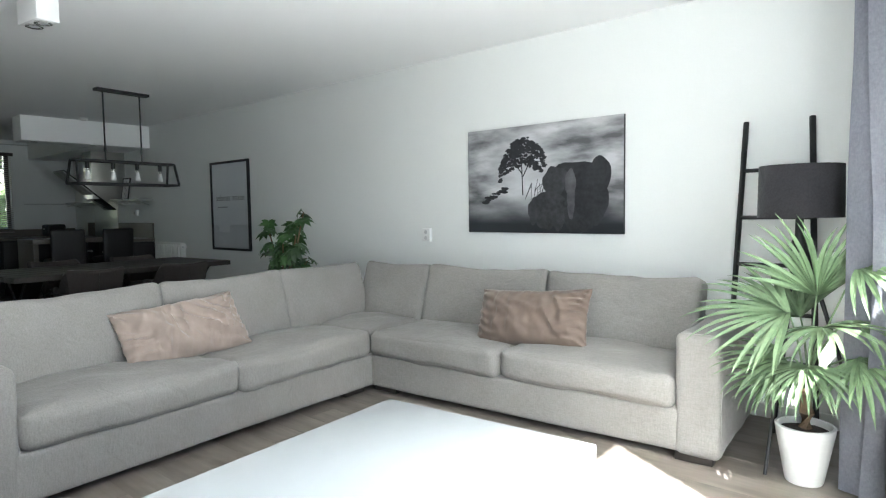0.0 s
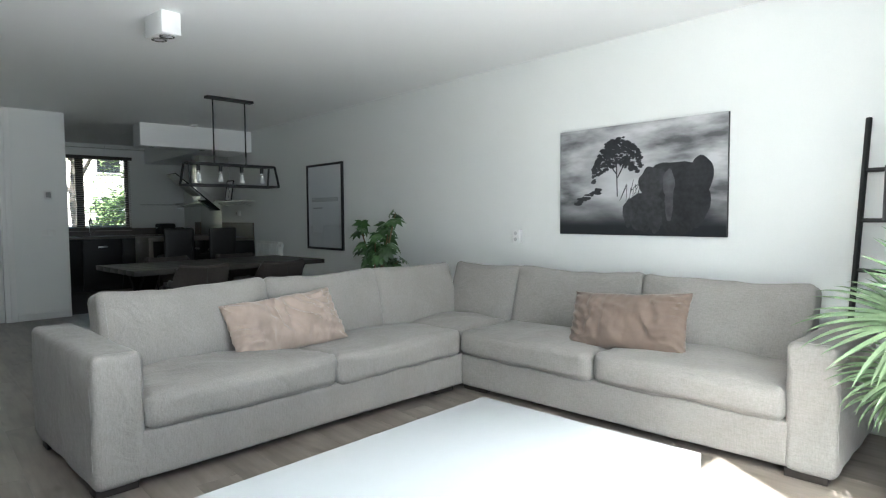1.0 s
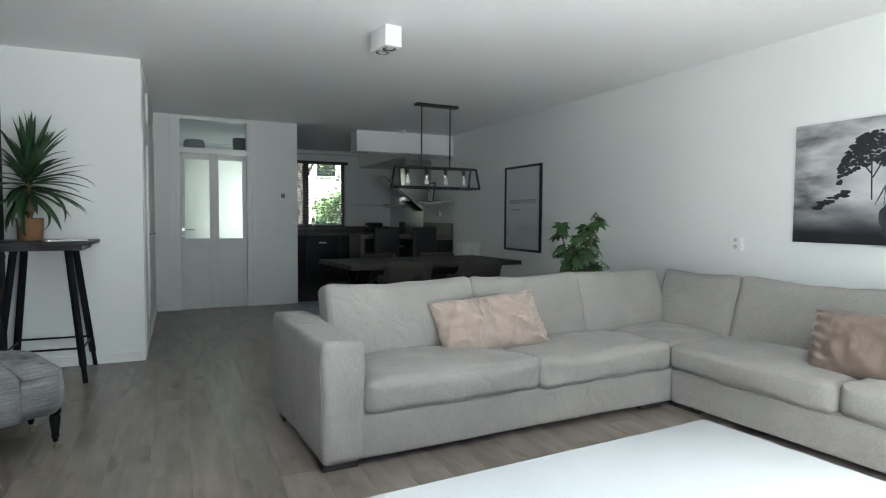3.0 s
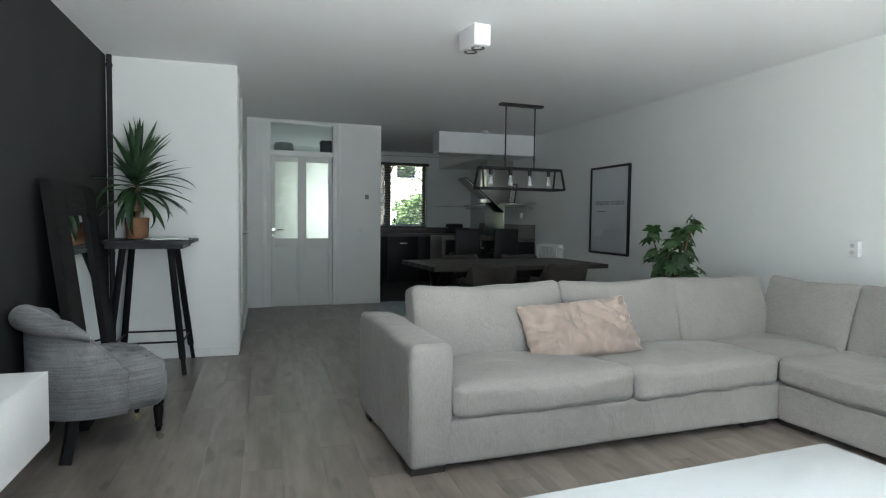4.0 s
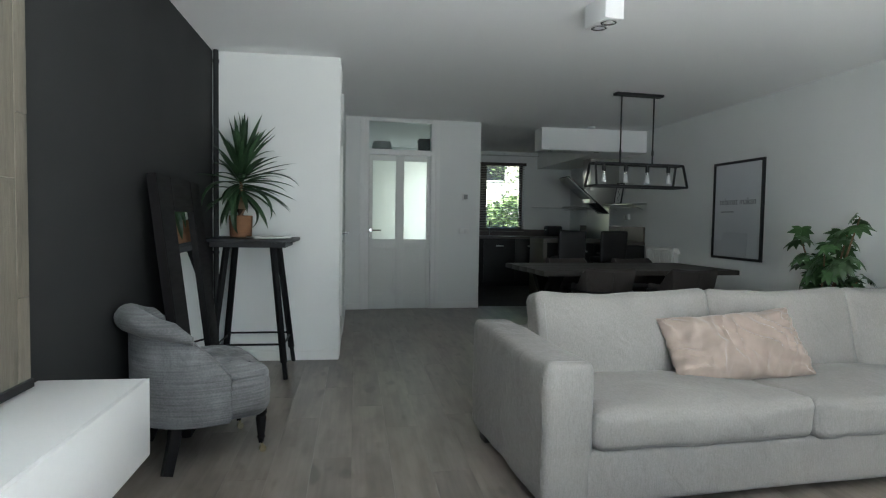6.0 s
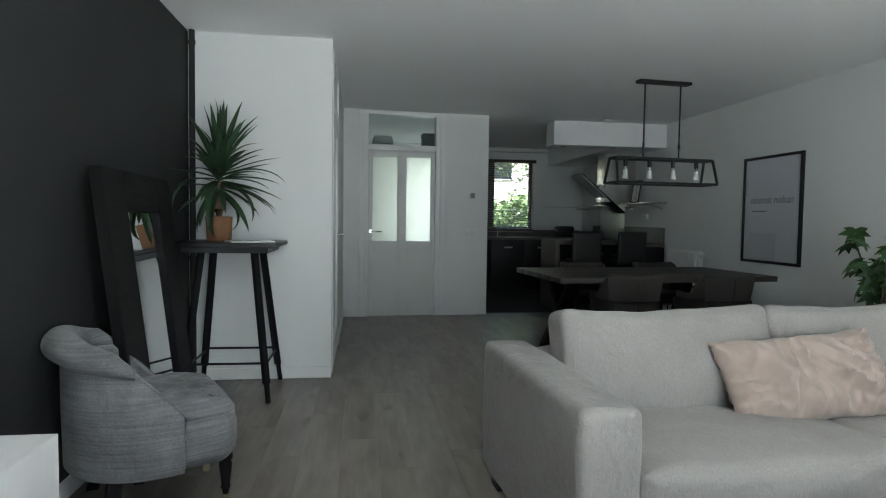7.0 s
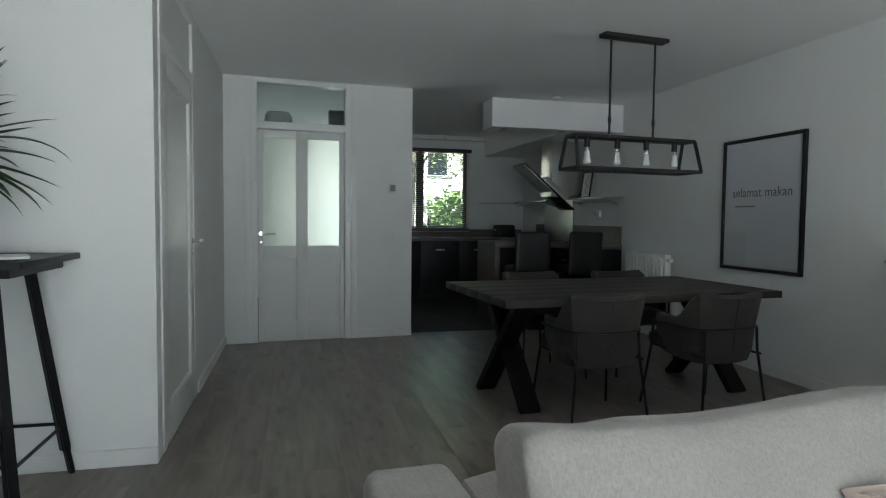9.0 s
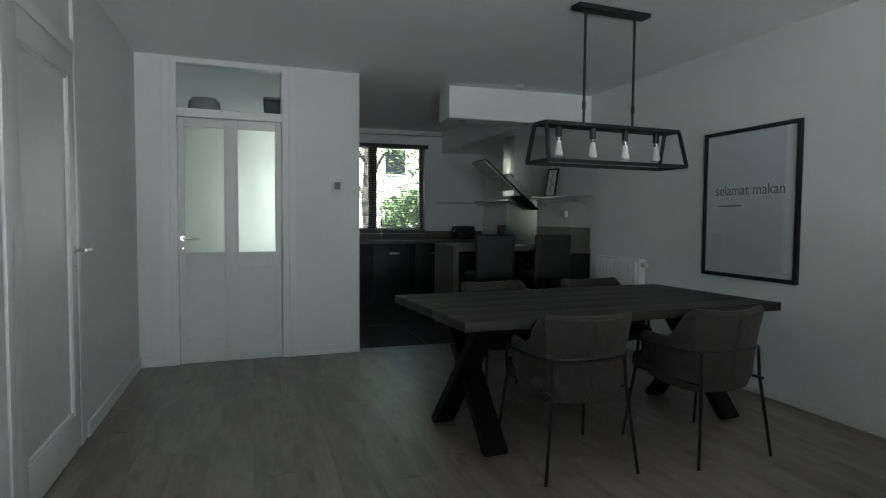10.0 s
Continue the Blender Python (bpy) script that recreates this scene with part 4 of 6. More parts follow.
def fan_leaf(start, tip, size, seed, ahead, droop, spread):
    """A fan palm leaf: a petiole and a pleated fan of narrow segments with drooping tips."""
    rg = random.Random(seed)
    bm = bmesh.new()
    s, t = Vector(start), Vector(tip)
    mid = (s + t) / 2 + Vector((0, 0, 0.05))
    tube(bm, [s, (s + mid) / 2 + Vector((0, 0, 0.012)), mid, (mid + t) / 2 + Vector((0, 0, 0.01)), t], [0.006, 0.005, 0.0045, 0.004, 0.0035], 6)
    ahead = Vector(ahead).normalized()
    face = Vector((0.0, -0.55, 0.83))
    up = (face - ahead * face.dot(ahead)).normalized()
    side = ahead.cross(up)
    k = 19
    for i in range(k):
        a = radians(spread * (2 * i / (k - 1) - 1)) + rg.uniform(-0.04, 0.04)
        out = ahead * math.cos(a) + side * math.sin(a) + up * rg.uniform(0.06, 0.2)
        ln = size * 1.08 * (0.66 + 0.34 * math.cos(a * 0.6)) * rg.uniform(0.88, 1.1)
        # the pull of gravity bends every segment down, whichever way the fan faces
        fall = out.cross(Vector((0, 0, 1)))
        bend = fall.cross(out).normalized() if fall.length > 0.05 else up
        blade(bm, t, out, (up + bend * 0.8).normalized(), ln, size * 0.088, rg.uniform(0.3, 0.9) * droop, 8, 0.5)
    return bm


palm = thing("fan_palm", (-0.18, 3.38, 0), 0, "green fan palm in a white ceramic pot on the floor", "plant")
pot(palm, 0.080, 0.124, 0.265, M_POTWHITE, "white ceramic pot", 0.014)
bm = bmesh.new()
tube(bm, [(0, 0, 0.235), (0.005, 0.003, 0.32), (-0.004, 0, 0.40), (0.004, -0.003, 0.5)], [0.036, 0.032, 0.027, 0.018], 12)
for v in bm.verts:
    v.co += Vector((noise.noise(v.co * 50), noise.noise(v.co * 47 + Vector((3, 3, 3))), 0)) * 0.006
part("trunk", bm, M_BARK, palm, "fibrous brown trunk")
# hub of each fan, its length, the way it faces, how far its tips hang and how wide it opens
FANS = [((0.03, 0.02, 0.86), 0.37, (-0.15, -0.05, 1.0), 0.8, 62), ((0.19, -0.03, 1.0), 0.34, (0.35, -0.1, 0.15), 1.5, 85), ((-0.06, -0.10, 0.79), 0.42, (-1.0, -0.25, -0.05), 0.9, 78),
        ((0.08, -0.13, 0.74), 0.30, (0.25, -0.8, -0.1), 1.4, 95), ((0.17, 0.02, 0.78), 0.32, (1.0, 0.0, 0.2), 1.1, 70), ((-0.07, -0.12, 0.58), 0.30, (-0.7, -0.5, -0.2), 1.2, 80),
        ((0.20, -0.08, 0.61), 0.31, (0.6, -0.5, -0.3), 1.3, 85), ((0.03, -0.16, 0.57), 0.27, (0.0, -1.0, -0.5), 1.3, 85), ((-0.05, 0.12, 0.74), 0.32, (-0.6, 0.4, 0.7), 0.9, 70),
        ((-0.12, -0.03, 0.48), 0.24, (-0.8, -0.3, -0.25), 1.2, 80)]
for i, (hub, size, ahead, droop, spread) in enumerate(FANS):
    part("leaf", fan_leaf((0.01 * math.cos(i * 2.4), 0.01 * math.sin(i * 2.4), 0.42 + 0.008 * (i % 6)), hub, size, 40 + i, ahead, droop, spread), M_PALM, palm)

yu = thing("yucca_plant", (-5.25, -0.888, 1.047), 0, "dark green yucca in a terracotta-coloured pot on the bar table", "plant")
pot(yu, 0.082, 0.09, 0.17, M_TERRA, "terracotta-coloured ribbed pot", 0.008)
bm = tube(bmesh.new(), [(0, 0, 0.12), (0.004, 0.0, 0.22), (-0.006, 0.004, 0.34), (0.0, 0.0, 0.48), (0.004, 0.0, 0.60)], [0.042, 0.037, 0.034, 0.028, 0.018], 14)
for v in bm.verts:
    v.co += Vector((noise.noise(v.co * 45), noise.noise(v.co * 41 + Vector((5, 1, 3))), 0)) * 0.008
part("trunk", bm, M_BARK, yu, "brown woody trunk")
rg = random.Random(21)
for i in range(84):
    u = i / 83
    a = i * 2.39996 + rg.uniform(-0.4, 0.4)
    el = radians(-42 + 126 * u ** 0.85 + rg.uniform(-20, 20))
    out = Vector((math.cos(a) * math.cos(el), math.sin(a) * math.cos(el), math.sin(el)))
    if out.y < -0.3:
        out.y *= 0.6
    if out.x < -0.2:
        out.x *= 0.5
    out.y += 0.10
    side = Vector((-math.sin(a), math.cos(a), 0))
    ln = rg.choice((0.26, 0.34, 0.40, 0.46)) * rg.uniform(0.88, 1.08)
    limp = rg.uniform(0.9, 1.9) if rg.random() < 0.3 else rg.uniform(0.1, 0.7)
    part("leaf", blade(bmesh.new(), (0.018 * math.cos(a), 0.018 * math.sin(a), 0.34 + 0.22 * u), out, side.cross(out) * -1, ln, rg.uniform(0.044, 0.068), limp * (1.1 - 0.7 * u), 10, 0.35), M_LEAF, yu)


def palmate(seed, size):
    """A fatsia leaf: seven broad pointed lobes joined at the stalk, lobes drooping."""
    rg2 = random.Random(seed)
    bm = bmesh.new()
    for i in range(7):
        a = radians(-120 + 240 * i / 6) + rg2.uniform(-0.06, 0.06)
        ln = size * (0.60 + 0.40 * math.cos(a * 0.55)) * rg2.uniform(0.88, 1.1)
        d = Vector((math.cos(a), math.sin(a), 0.08))
        s = Vector((-math.sin(a), math.cos(a), 0))
        sag = rg2.uniform(0.2, 0.45)
        prev = None
        for k in range(7):
            u = k / 6
            w = size * 0.47 * (0.35 + 0.65 * math.sin(math.pi * min(1, 0.16 + u * 0.72))) * (1 - u ** 3) if k < 6 else 0.0008
            c = d * ln * u + Vector((0, 0, -sag * ln * u * u))
            row = [bm.verts.new(c + s * w / 2 + Vector((0, 0, 0.10 * w))), bm.verts.new(c), bm.verts.new(c - s * w / 2 + Vector((0, 0, 0.10 * w)))]
            if prev:
                bm.faces.new((prev[0], prev[1], row[1], row[0]))
                bm.faces.new((prev[1], prev[2], row[2], row[1]))
            prev = row
    return mesh_of(bm, "leaf", M_FATSIA)


fa = thing("fatsia_plant", (-4.43, 3.55, 0), 0, "bushy green fatsia with lobed leaves behind the sofa", "plant")
pot(fa, 0.19, 0.26, 0.50, M_TAUPEPOT, "taupe round stone pot", 0.016)
rg = random.Random(33)
LEAFS = [palmate(i, 0.112) for i in range(5)]
# each stem: its foot, its tip and the number of leaves along it
STEMS = [((0.02, 0.0), (0.25, 0.03, 1.27), 8), ((0.0, 0.02), (0.12, 0.05, 1.14), 7), ((-0.03, 0.02), (-0.34, 0.04, 1.12), 6), ((0.0, -0.03), (0.02, -0.04, 1.05), 8), ((-0.02, 0.01), (-0.18, -0.05, 0.96), 8),
         ((0.02, -0.02), (0.20, -0.06, 0.94), 9), ((0.02, 0.02), (0.06, 0.04, 0.86), 8), ((-0.02, 0.0), (-0.16, 0.02, 0.82), 6), ((0.03, 0.0), (0.24, 0.06, 0.82), 6)]
for si, (b, tpt, count) in enumerate(STEMS):
    h = tpt[2]
    pts = [Vector((b[0], b[1], 0.46)), Vector((b[0] * 1.5, b[1] * 1.5, 0.58)), Vector((b[0] * 0.4 + tpt[0] * 0.6, b[1] * 0.4 + tpt[1] * 0.6, 0.42 * 0.58 + 0.58 * h)), Vector(tpt)]
    part("stem", tube(bmesh.new(), pts, [0.011, 0.010, 0.008, 0.005], 8), M_BARK, fa)
    for j in range(count):
        u = 0.5 + 0.5 * j / (count - 1)
        p = pts[1].lerp(pts[2], u * 2 - 1) if u < 0.75 and si < 3 else pts[2].lerp(pts[3], j / (count - 1))
        a = j * 2.39996 + si * 1.3
        reach = rg.uniform(0.03, 0.10)
        e = p + Vector((math.cos(a) * reach, math.sin(a) * reach * 0.8, rg.uniform(0.0, 0.05)))
        part("leaf_stalk", tube(bmesh.new(), [p, (p + e) / 2 + Vector((0, 0, 0.01)), e], 0.0028, 5), M_FATSIA, fa)
        o = new("leaf", LEAFS[(si + j) % 5])
        o.parent = fa
        s = rg.uniform(0.72, 1.08)
        o.matrix_basis = Matrix.LocRotScale(e, Euler((rg.uniform(-0.3, 0.3), rg.uniform(0.35, 1.15), a + rg.uniform(-0.3, 0.3))), (s, s, s))

# ---- Bar table with magazine ----
bt = thing("bar_table", (-5.185, -0.78, 0), 0, "tall black metal bar table with four splayed legs", "table")
part("tabletop", boxes((-0.325, 0.325, -0.325, 0.325, 1.018, 1.046), bev=0.004), M_BLACKMETAL, bt)
part("apron", boxes((-0.27, 0.27, -0.27, -0.262, 0.981, 1.018), (-0.27, 0.27, 0.262, 0.27, 0.981, 1.018), (-0.27, -0.262, -0.262, 0.262, 0.981, 1.018), (0.262, 0.27, -0.262, 0.262, 0.981, 1.018)), M_BLACKMETAL, bt)
for sx in (-1, 1):
    for sy in (-1, 1):
        bm = bmesh.new()
        bar(bm, (sx * 0.168, sy * 0.165, 1.018), (sx * 0.272, sy * 0.262, 0.12), 0.044, 0.038, (sx, sy, 0), 0.006)
        bar(bm, (sx * 0.262, sy * 0.252, 0.22), (sx * 0.297, sy * 0.278, 0.0), 0.030, 0.024, (sx, sy, 0), 0.004)
        part("leg", bm, M_BLACKMETAL, bt)
r = 0.248
part("stretcher", rods(((-r, -r, 0.235), (r, -r, 0.235), 0.008), ((-r, r, 0.235), (r, r, 0.235), 0.008), ((-r, -r, 0.255), (-r, r, 0.255), 0.008), ((r, -r, 0.255), (r, r, 0.255), 0.008)), M_BLACKMETAL, bt)
mg = thing("magazine", (-5.06, -0.65, 1.048), 24, "white magazine lying on the bar table", "magazine")
part("pages", boxes((-0.105, 0.105, -0.14, 0.14, 0.0, 0.009), bev=0.002), M_PAPER, mg)
part("cover", boxes((-0.107, 0.107, -0.142, 0.142, 0.0095, 0.0105)), M_POTWHITE, mg)

# ---- Leaning mirror ----
mi = thing("floor_mirror", (-4.28, -0.925, 0.0), 3, "mirror in a broad black wooden frame leaning on the wall", "mirror")
TL = math.atan2(0.17, 1.42)
RM = Matrix.Rotation(TL, 4, "X")
MW, MH, FWD = 0.565, 1.44, 0.30
def frame_side(a, b, w):
    bm = bmesh.new()
    bar(bm, a, b, w, 0.05, (0, 1, 0), 0.004)
    return moved(bm, RM)


part("frame_side", frame_side((-MW + FWD / 2, 0, 0.0), (-MW + FWD / 2, 0, MH), FWD), M_BLACKWOOD, mi)
part("frame_side", frame_side((MW - FWD / 2, 0, 0.0), (MW - FWD / 2, 0, MH), FWD), M_BLACKWOOD, mi)
part("frame_top", frame_side((-MW + FWD, 0, MH - 0.10), (MW - FWD, 0, MH - 0.10), 0.20), M_BLACKWOOD, mi)
part("frame_bottom", frame_side((-MW + FWD, 0, FWD / 2), (MW - FWD, 0, FWD / 2), FWD), M_BLACKWOOD, mi)
part("mirror_glass", moved(boxes((-MW + FWD - 0.01, MW - FWD + 0.01, -0.012, 0.004, FWD - 0.01, MH - 0.19)), RM), M_MIRROR, mi, "silvered mirror glass")

# ---- Grey armchair ----
ac = thing("armchair", (-3.565, -0.75, 0), 26, "grey linen slipper armchair with rolled arms on dark turned legs", "armchair")
# local: front is +y
bm = soft_box(0.575, 0.52, 0.225, 0.07, (0.02, 0.03, 0.02), 0.005, 51, 22)
for v in bm.verts:
    v.co.x *= math.sqrt(max(0.02, 1 - (v.co.y / 0.335) ** 2)) if v.co.y < 0 else math.sqrt(max(0.02, 1 - (v.co.y / 0.40) ** 4))
part("seat", moved(bm, Matrix.Translation((0, -0.008, 0.318))), M_ARMCH, ac)
bm = soft_box(0.52, 0.48, 0.10, 0.045, (0.012, 0.015, 0.03), 0.008, 52, 34)
TUFTS = [(x, y) for y in (-0.10, 0.03, 0.16) for x in (-0.16, 0.0, 0.16)] + [(x, y) for y in (-0.035, 0.095) for x in (-0.08, 0.08)]
for v in bm.verts:
    if v.co.z > 0:
        for x, y in TUFTS:
            v.co.z -= 0.026 * math.exp(-((v.co.x - x) ** 2 + (v.co.y - y) ** 2) / 0.0009)
        for s1 in (-1, 1):
            w = ((v.co.x * 0.13 + s1 * v.co.y * 0.16) / 0.0208 + 4.02 * 1) % 1.0
            v.co.z -= 0.007 * math.exp(-((w - 0.5) / 0.12) ** 2) * max(0.0, 1 - (abs(v.co.x) / 0.24) ** 4) * max(0.0, 1 - (abs(v.co.y) / 0.25) ** 4)
for v in bm.verts:
    if v.co.y > 0:
        v.co.x *= math.sqrt(max(0.02, 1 - (v.co.y / 0.36) ** 4))
        v.co.z -= 0.03 * (v.co.y / 0.26) ** 2
part("seat_cushion", moved(bm, Matrix.Translation((0, 0.012, 0.43))), M_ARMCH, ac)
path = []
for i in range(9):
    path.append((0.285, 0.035 - 0.085 * i / 8, 1.0, 0.0))
for i in range(1, 24):
    a = math.pi * i / 24
    path.append((0.285 * math.cos(a), -0.05 - 0.285 * math.sin(a), math.cos(a), -math.sin(a)))
for i in range(9):
    path.append((-0.285, -0.05 + 0.085 * i / 8, -1.0, 0.0))
run = [0.0]
for p, q in zip(path, path[1:]):
    run.append(run[-1] + math.hypot(q[0] - p[0], q[1] - p[1]))


def ease(v, a, b):
    w = min(1.0, max(0.0, (v - a) / (b - a)))
    return w * w * (3 - 2 * w)


def skin(bm, rings, caps=True):
    """Closed rings of equal length joined into one skin."""
    rings = [[bm.verts.new(c) for c in ring] for ring in rings]
    n = len(rings[0])
    for p, q in zip(rings, rings[1:]):
        for k in range(n):
            bm.faces.new((p[k], p[(k + 1) % n], q[(k + 1) % n], q[k]))
    if caps:
        bm.faces.new(rings[0])
        bm.faces.new(rings[-1][::-1])
    bmesh.ops.recalc_face_normals(bm, faces=bm.faces[:])
    return bm


shell, rolls, piping = [], [], []
for (x, y, nx, ny), d in zip(path, run):
    first = d < run[-1] / 2
    d = min(d, run[-1] - d)
    back = ease(d, 0.22, 0.46)
    mid = 0.672 + 0.036 * back
    top = mid - 0.03 if d > 0.19 else 0.44 + (mid - 0.03 - 0.44) * (d / 0.19) ** 0.85
    lean = 0.02 * back
    prof = [(-0.02, 0.205), (0.012, 0.209), (0.024, 0.228), (0.026, 0.36), (0.022 + lean * 0.3, 0.43), (0.018 + lean * 0.6, top - 0.012), (0.008 + lean * 0.6, top), (-0.022, top), (-0.038, top - 0.015), (-0.048, 0.41), (-0.05, 0.25)]
    shell.append([(x + o * nx, y + o * ny, z) for o, z in prof])
    if d < 0.195:
        piping.append((first, (x + 0.021 * nx, y + 0.021 * ny + 0.004, top - 0.004)))
    if d > 0.155:
        e = ease(d, 0.14, 0.25)
        r = (0.046 + 0.014 * back) * (0.40 + 0.60 * e)
        mid -= 0.05 * (1 - e)
        c = 0.040 - 0.014 * back
        rolls.append([(x + nx * (c + r * 1.08 * math.cos(b)), y + ny * (c + r * 1.08 * math.cos(b)), mid + r * math.sin(b) + 0.0025 * noise.noise((d * 9, math.cos(b) * 2, math.sin(b) * 2))) for b in [2 * math.pi * k / 20 for k in range(20)]])
part("backrest", skin(bmesh.new(), shell), M_ARMCH, ac)
part("rolled_top", skin(bmesh.new(), rolls), M_ARMCH, ac)
for f in (True, False):
    pts = [p for g, p in piping if g == f]
    if not f:
        pts = pts[::-1]
    pts = [(pts[0][0], pts[0][1], 0.24), (pts[0][0], pts[0][1], 0.34)] + pts
    part("piping", tube(bmesh.new(), pts, 0.0045, 6), M_ARMCH, ac)
for x, y in TUFTS:
    part("button", lathe(bmesh.new(), [(0.0, 0.462), (0.010, 0.464), (0.009, 0.472), (0, 0.476)], 12, (x, y + 0.012)), M_ARMCH, ac)
for x in (-0.20, 0.20):
    lg = part("front_leg", lathe(bmesh.new(), [(0.0, 0.23), (0.028, 0.23), (0.030, 0.205), (0.022, 0.19), (0.027, 0.18), (0.024, 0.15), (0.017, 0.09), (0.021, 0.08), (0.015, 0.07), (0.012, 0.05), (0, 0.05)], 20, (x, 0.215)), M_BLACKWOOD, ac, "dark turned wooden leg")
    bm = bmesh.new()
    rod(bm, (x - 0.008, 0.223, 0.018), (x + 0.008, 0.223, 0.018), 0.018, seg=18)
    bar(bm, (x, 0.215, 0.055), (x, 0.223, 0.02), 0.022, 0.014)
    part("caster", bm, M_BRASS, lg, "brass caster")
    part("back_leg", tube(bmesh.new(), [(x * 1.0, -0.19, 0.26), (x * 1.1, -0.205, 0.14), (x * 1.35, -0.245, 0.0)], [0.036, 0.034, 0.031], 4), M_BLACKWOOD, ac, "dark raked wooden leg")

# ---- Media wall: floating cabinet, oak panel, television ----
tc = thing("media_cabinet", (-1.545, -1.146, 0.30), 0, "white lacquered floating cabinet on the dark wall", "cabinet")
part("carcass", boxes((-1.16, 1.2, 0.0, 0.365, 0.0, 0.268), bev=0.002), M_WHITESATIN, tc)
part("top_panel", boxes((-1.159, 1.205, -0.0, 0.3665, 0.27, 0.292), bev=0.001), M_WHITESATIN, tc)
part("end_panel", boxes((-1.165, -1.1605, 0.0, 0.385, 0.0, 0.292)), M_WHITESATIN, tc)
for x0, x1 in ((-1.16, -0.002), (0.002, 1.2)):
    part("door", boxes((x0, x1, 0.367, 0.385, 0.0, 0.292), bev=0.0012), M_WHITESATIN, tc)
op = thing("oak_panel", (-1.487, -1.16, 0.62), 0, "rustic grey-brown oak board panel on the dark wall", "panel")
x0, rg = -1.10, random.Random(61)
for i in range(13):
    w = 0.075 if i == 0 else 0.178
    cuts = [0.012] + ([0.30, 0.92] if i == 0 else [0.70, 1.45] if i == 1 else [rg.uniform(0.3, 0.8), rg.uniform(1.1, 1.6)]) + [1.925]
    for z0, z1 in zip(cuts, cuts[1:]):
        part("board", boxes((x0, x0 + w - 0.002, 0.004, 0.05 + rg.uniform(-0.0015, 0.0015), z0 + 0.001, z1 - 0.001), bev=0.0012), M_RUSTIC, op)
    x0 += w
part("edge_strip", boxes((-1.11, 1.11, 0.002, 0.056, -0.018, 0.010)), M_BLACKMATT, op)
tv = thing("television", (-1.74, -1.10, 0.745), 0, "flat black television on the oak panel", "television")
part("bezel", boxes((-0.465, 0.465, 0.0, 0.045, -0.0, 0.53), bev=0.004), M_BLACKMATT, tv)
part("screen", boxes((-0.455, 0.455, 0.046, 0.048, 0.012, 0.518)), M_SCREEN, tv)

# ---- Dark pipe in the corner ----
pp = thing("corner_pipe", (-5.485, -1.125, 0), 0, "dark painted vertical pipe in the room corner", "pipe")
part("pipe", rods(((0, 0, 0), (0, 0, 2.55), 0.021), seg=20), M_DARKWALL, pp)
for z in (0.9, 2.45):
    part("clamp", rods(((0, 0, z), (0, 0, z + 0.025), 0.026), seg=20), M_DARKWALL, pp)
# ---- Dining table, chairs, lamp, poster ----
dt = thing("dining_table", (-6.22, 2.735, 0), 4.6, "long dark oak dining table on black X-shaped legs", "table")
for i in range(5):
    x0 = -0.54 + i * 0.216
    part("board", boxes((x0, x0 + 0.2155, -1.08, 0.975, 0.708, 0.755), bev=0.0015), M_TABLE, dt)
for y in (-0.82, 0.82):
    for s in (-1, 1):
        bm = bmesh.new()
        bar(bm, (s * 0.31, y + s * 0.028, 0.0), (-s * 0.31, y + s * 0.028, 0.705), 0.055, 0.13, (0, 1, 0), 0.004)
        part("leg", bm, M_BLACKWOOD, dt)
    part("leg_plate", boxes((-0.42, 0.42, y - 0.06, y + 0.06, 0.697, 0.708)), M_BLACKMATT, dt)


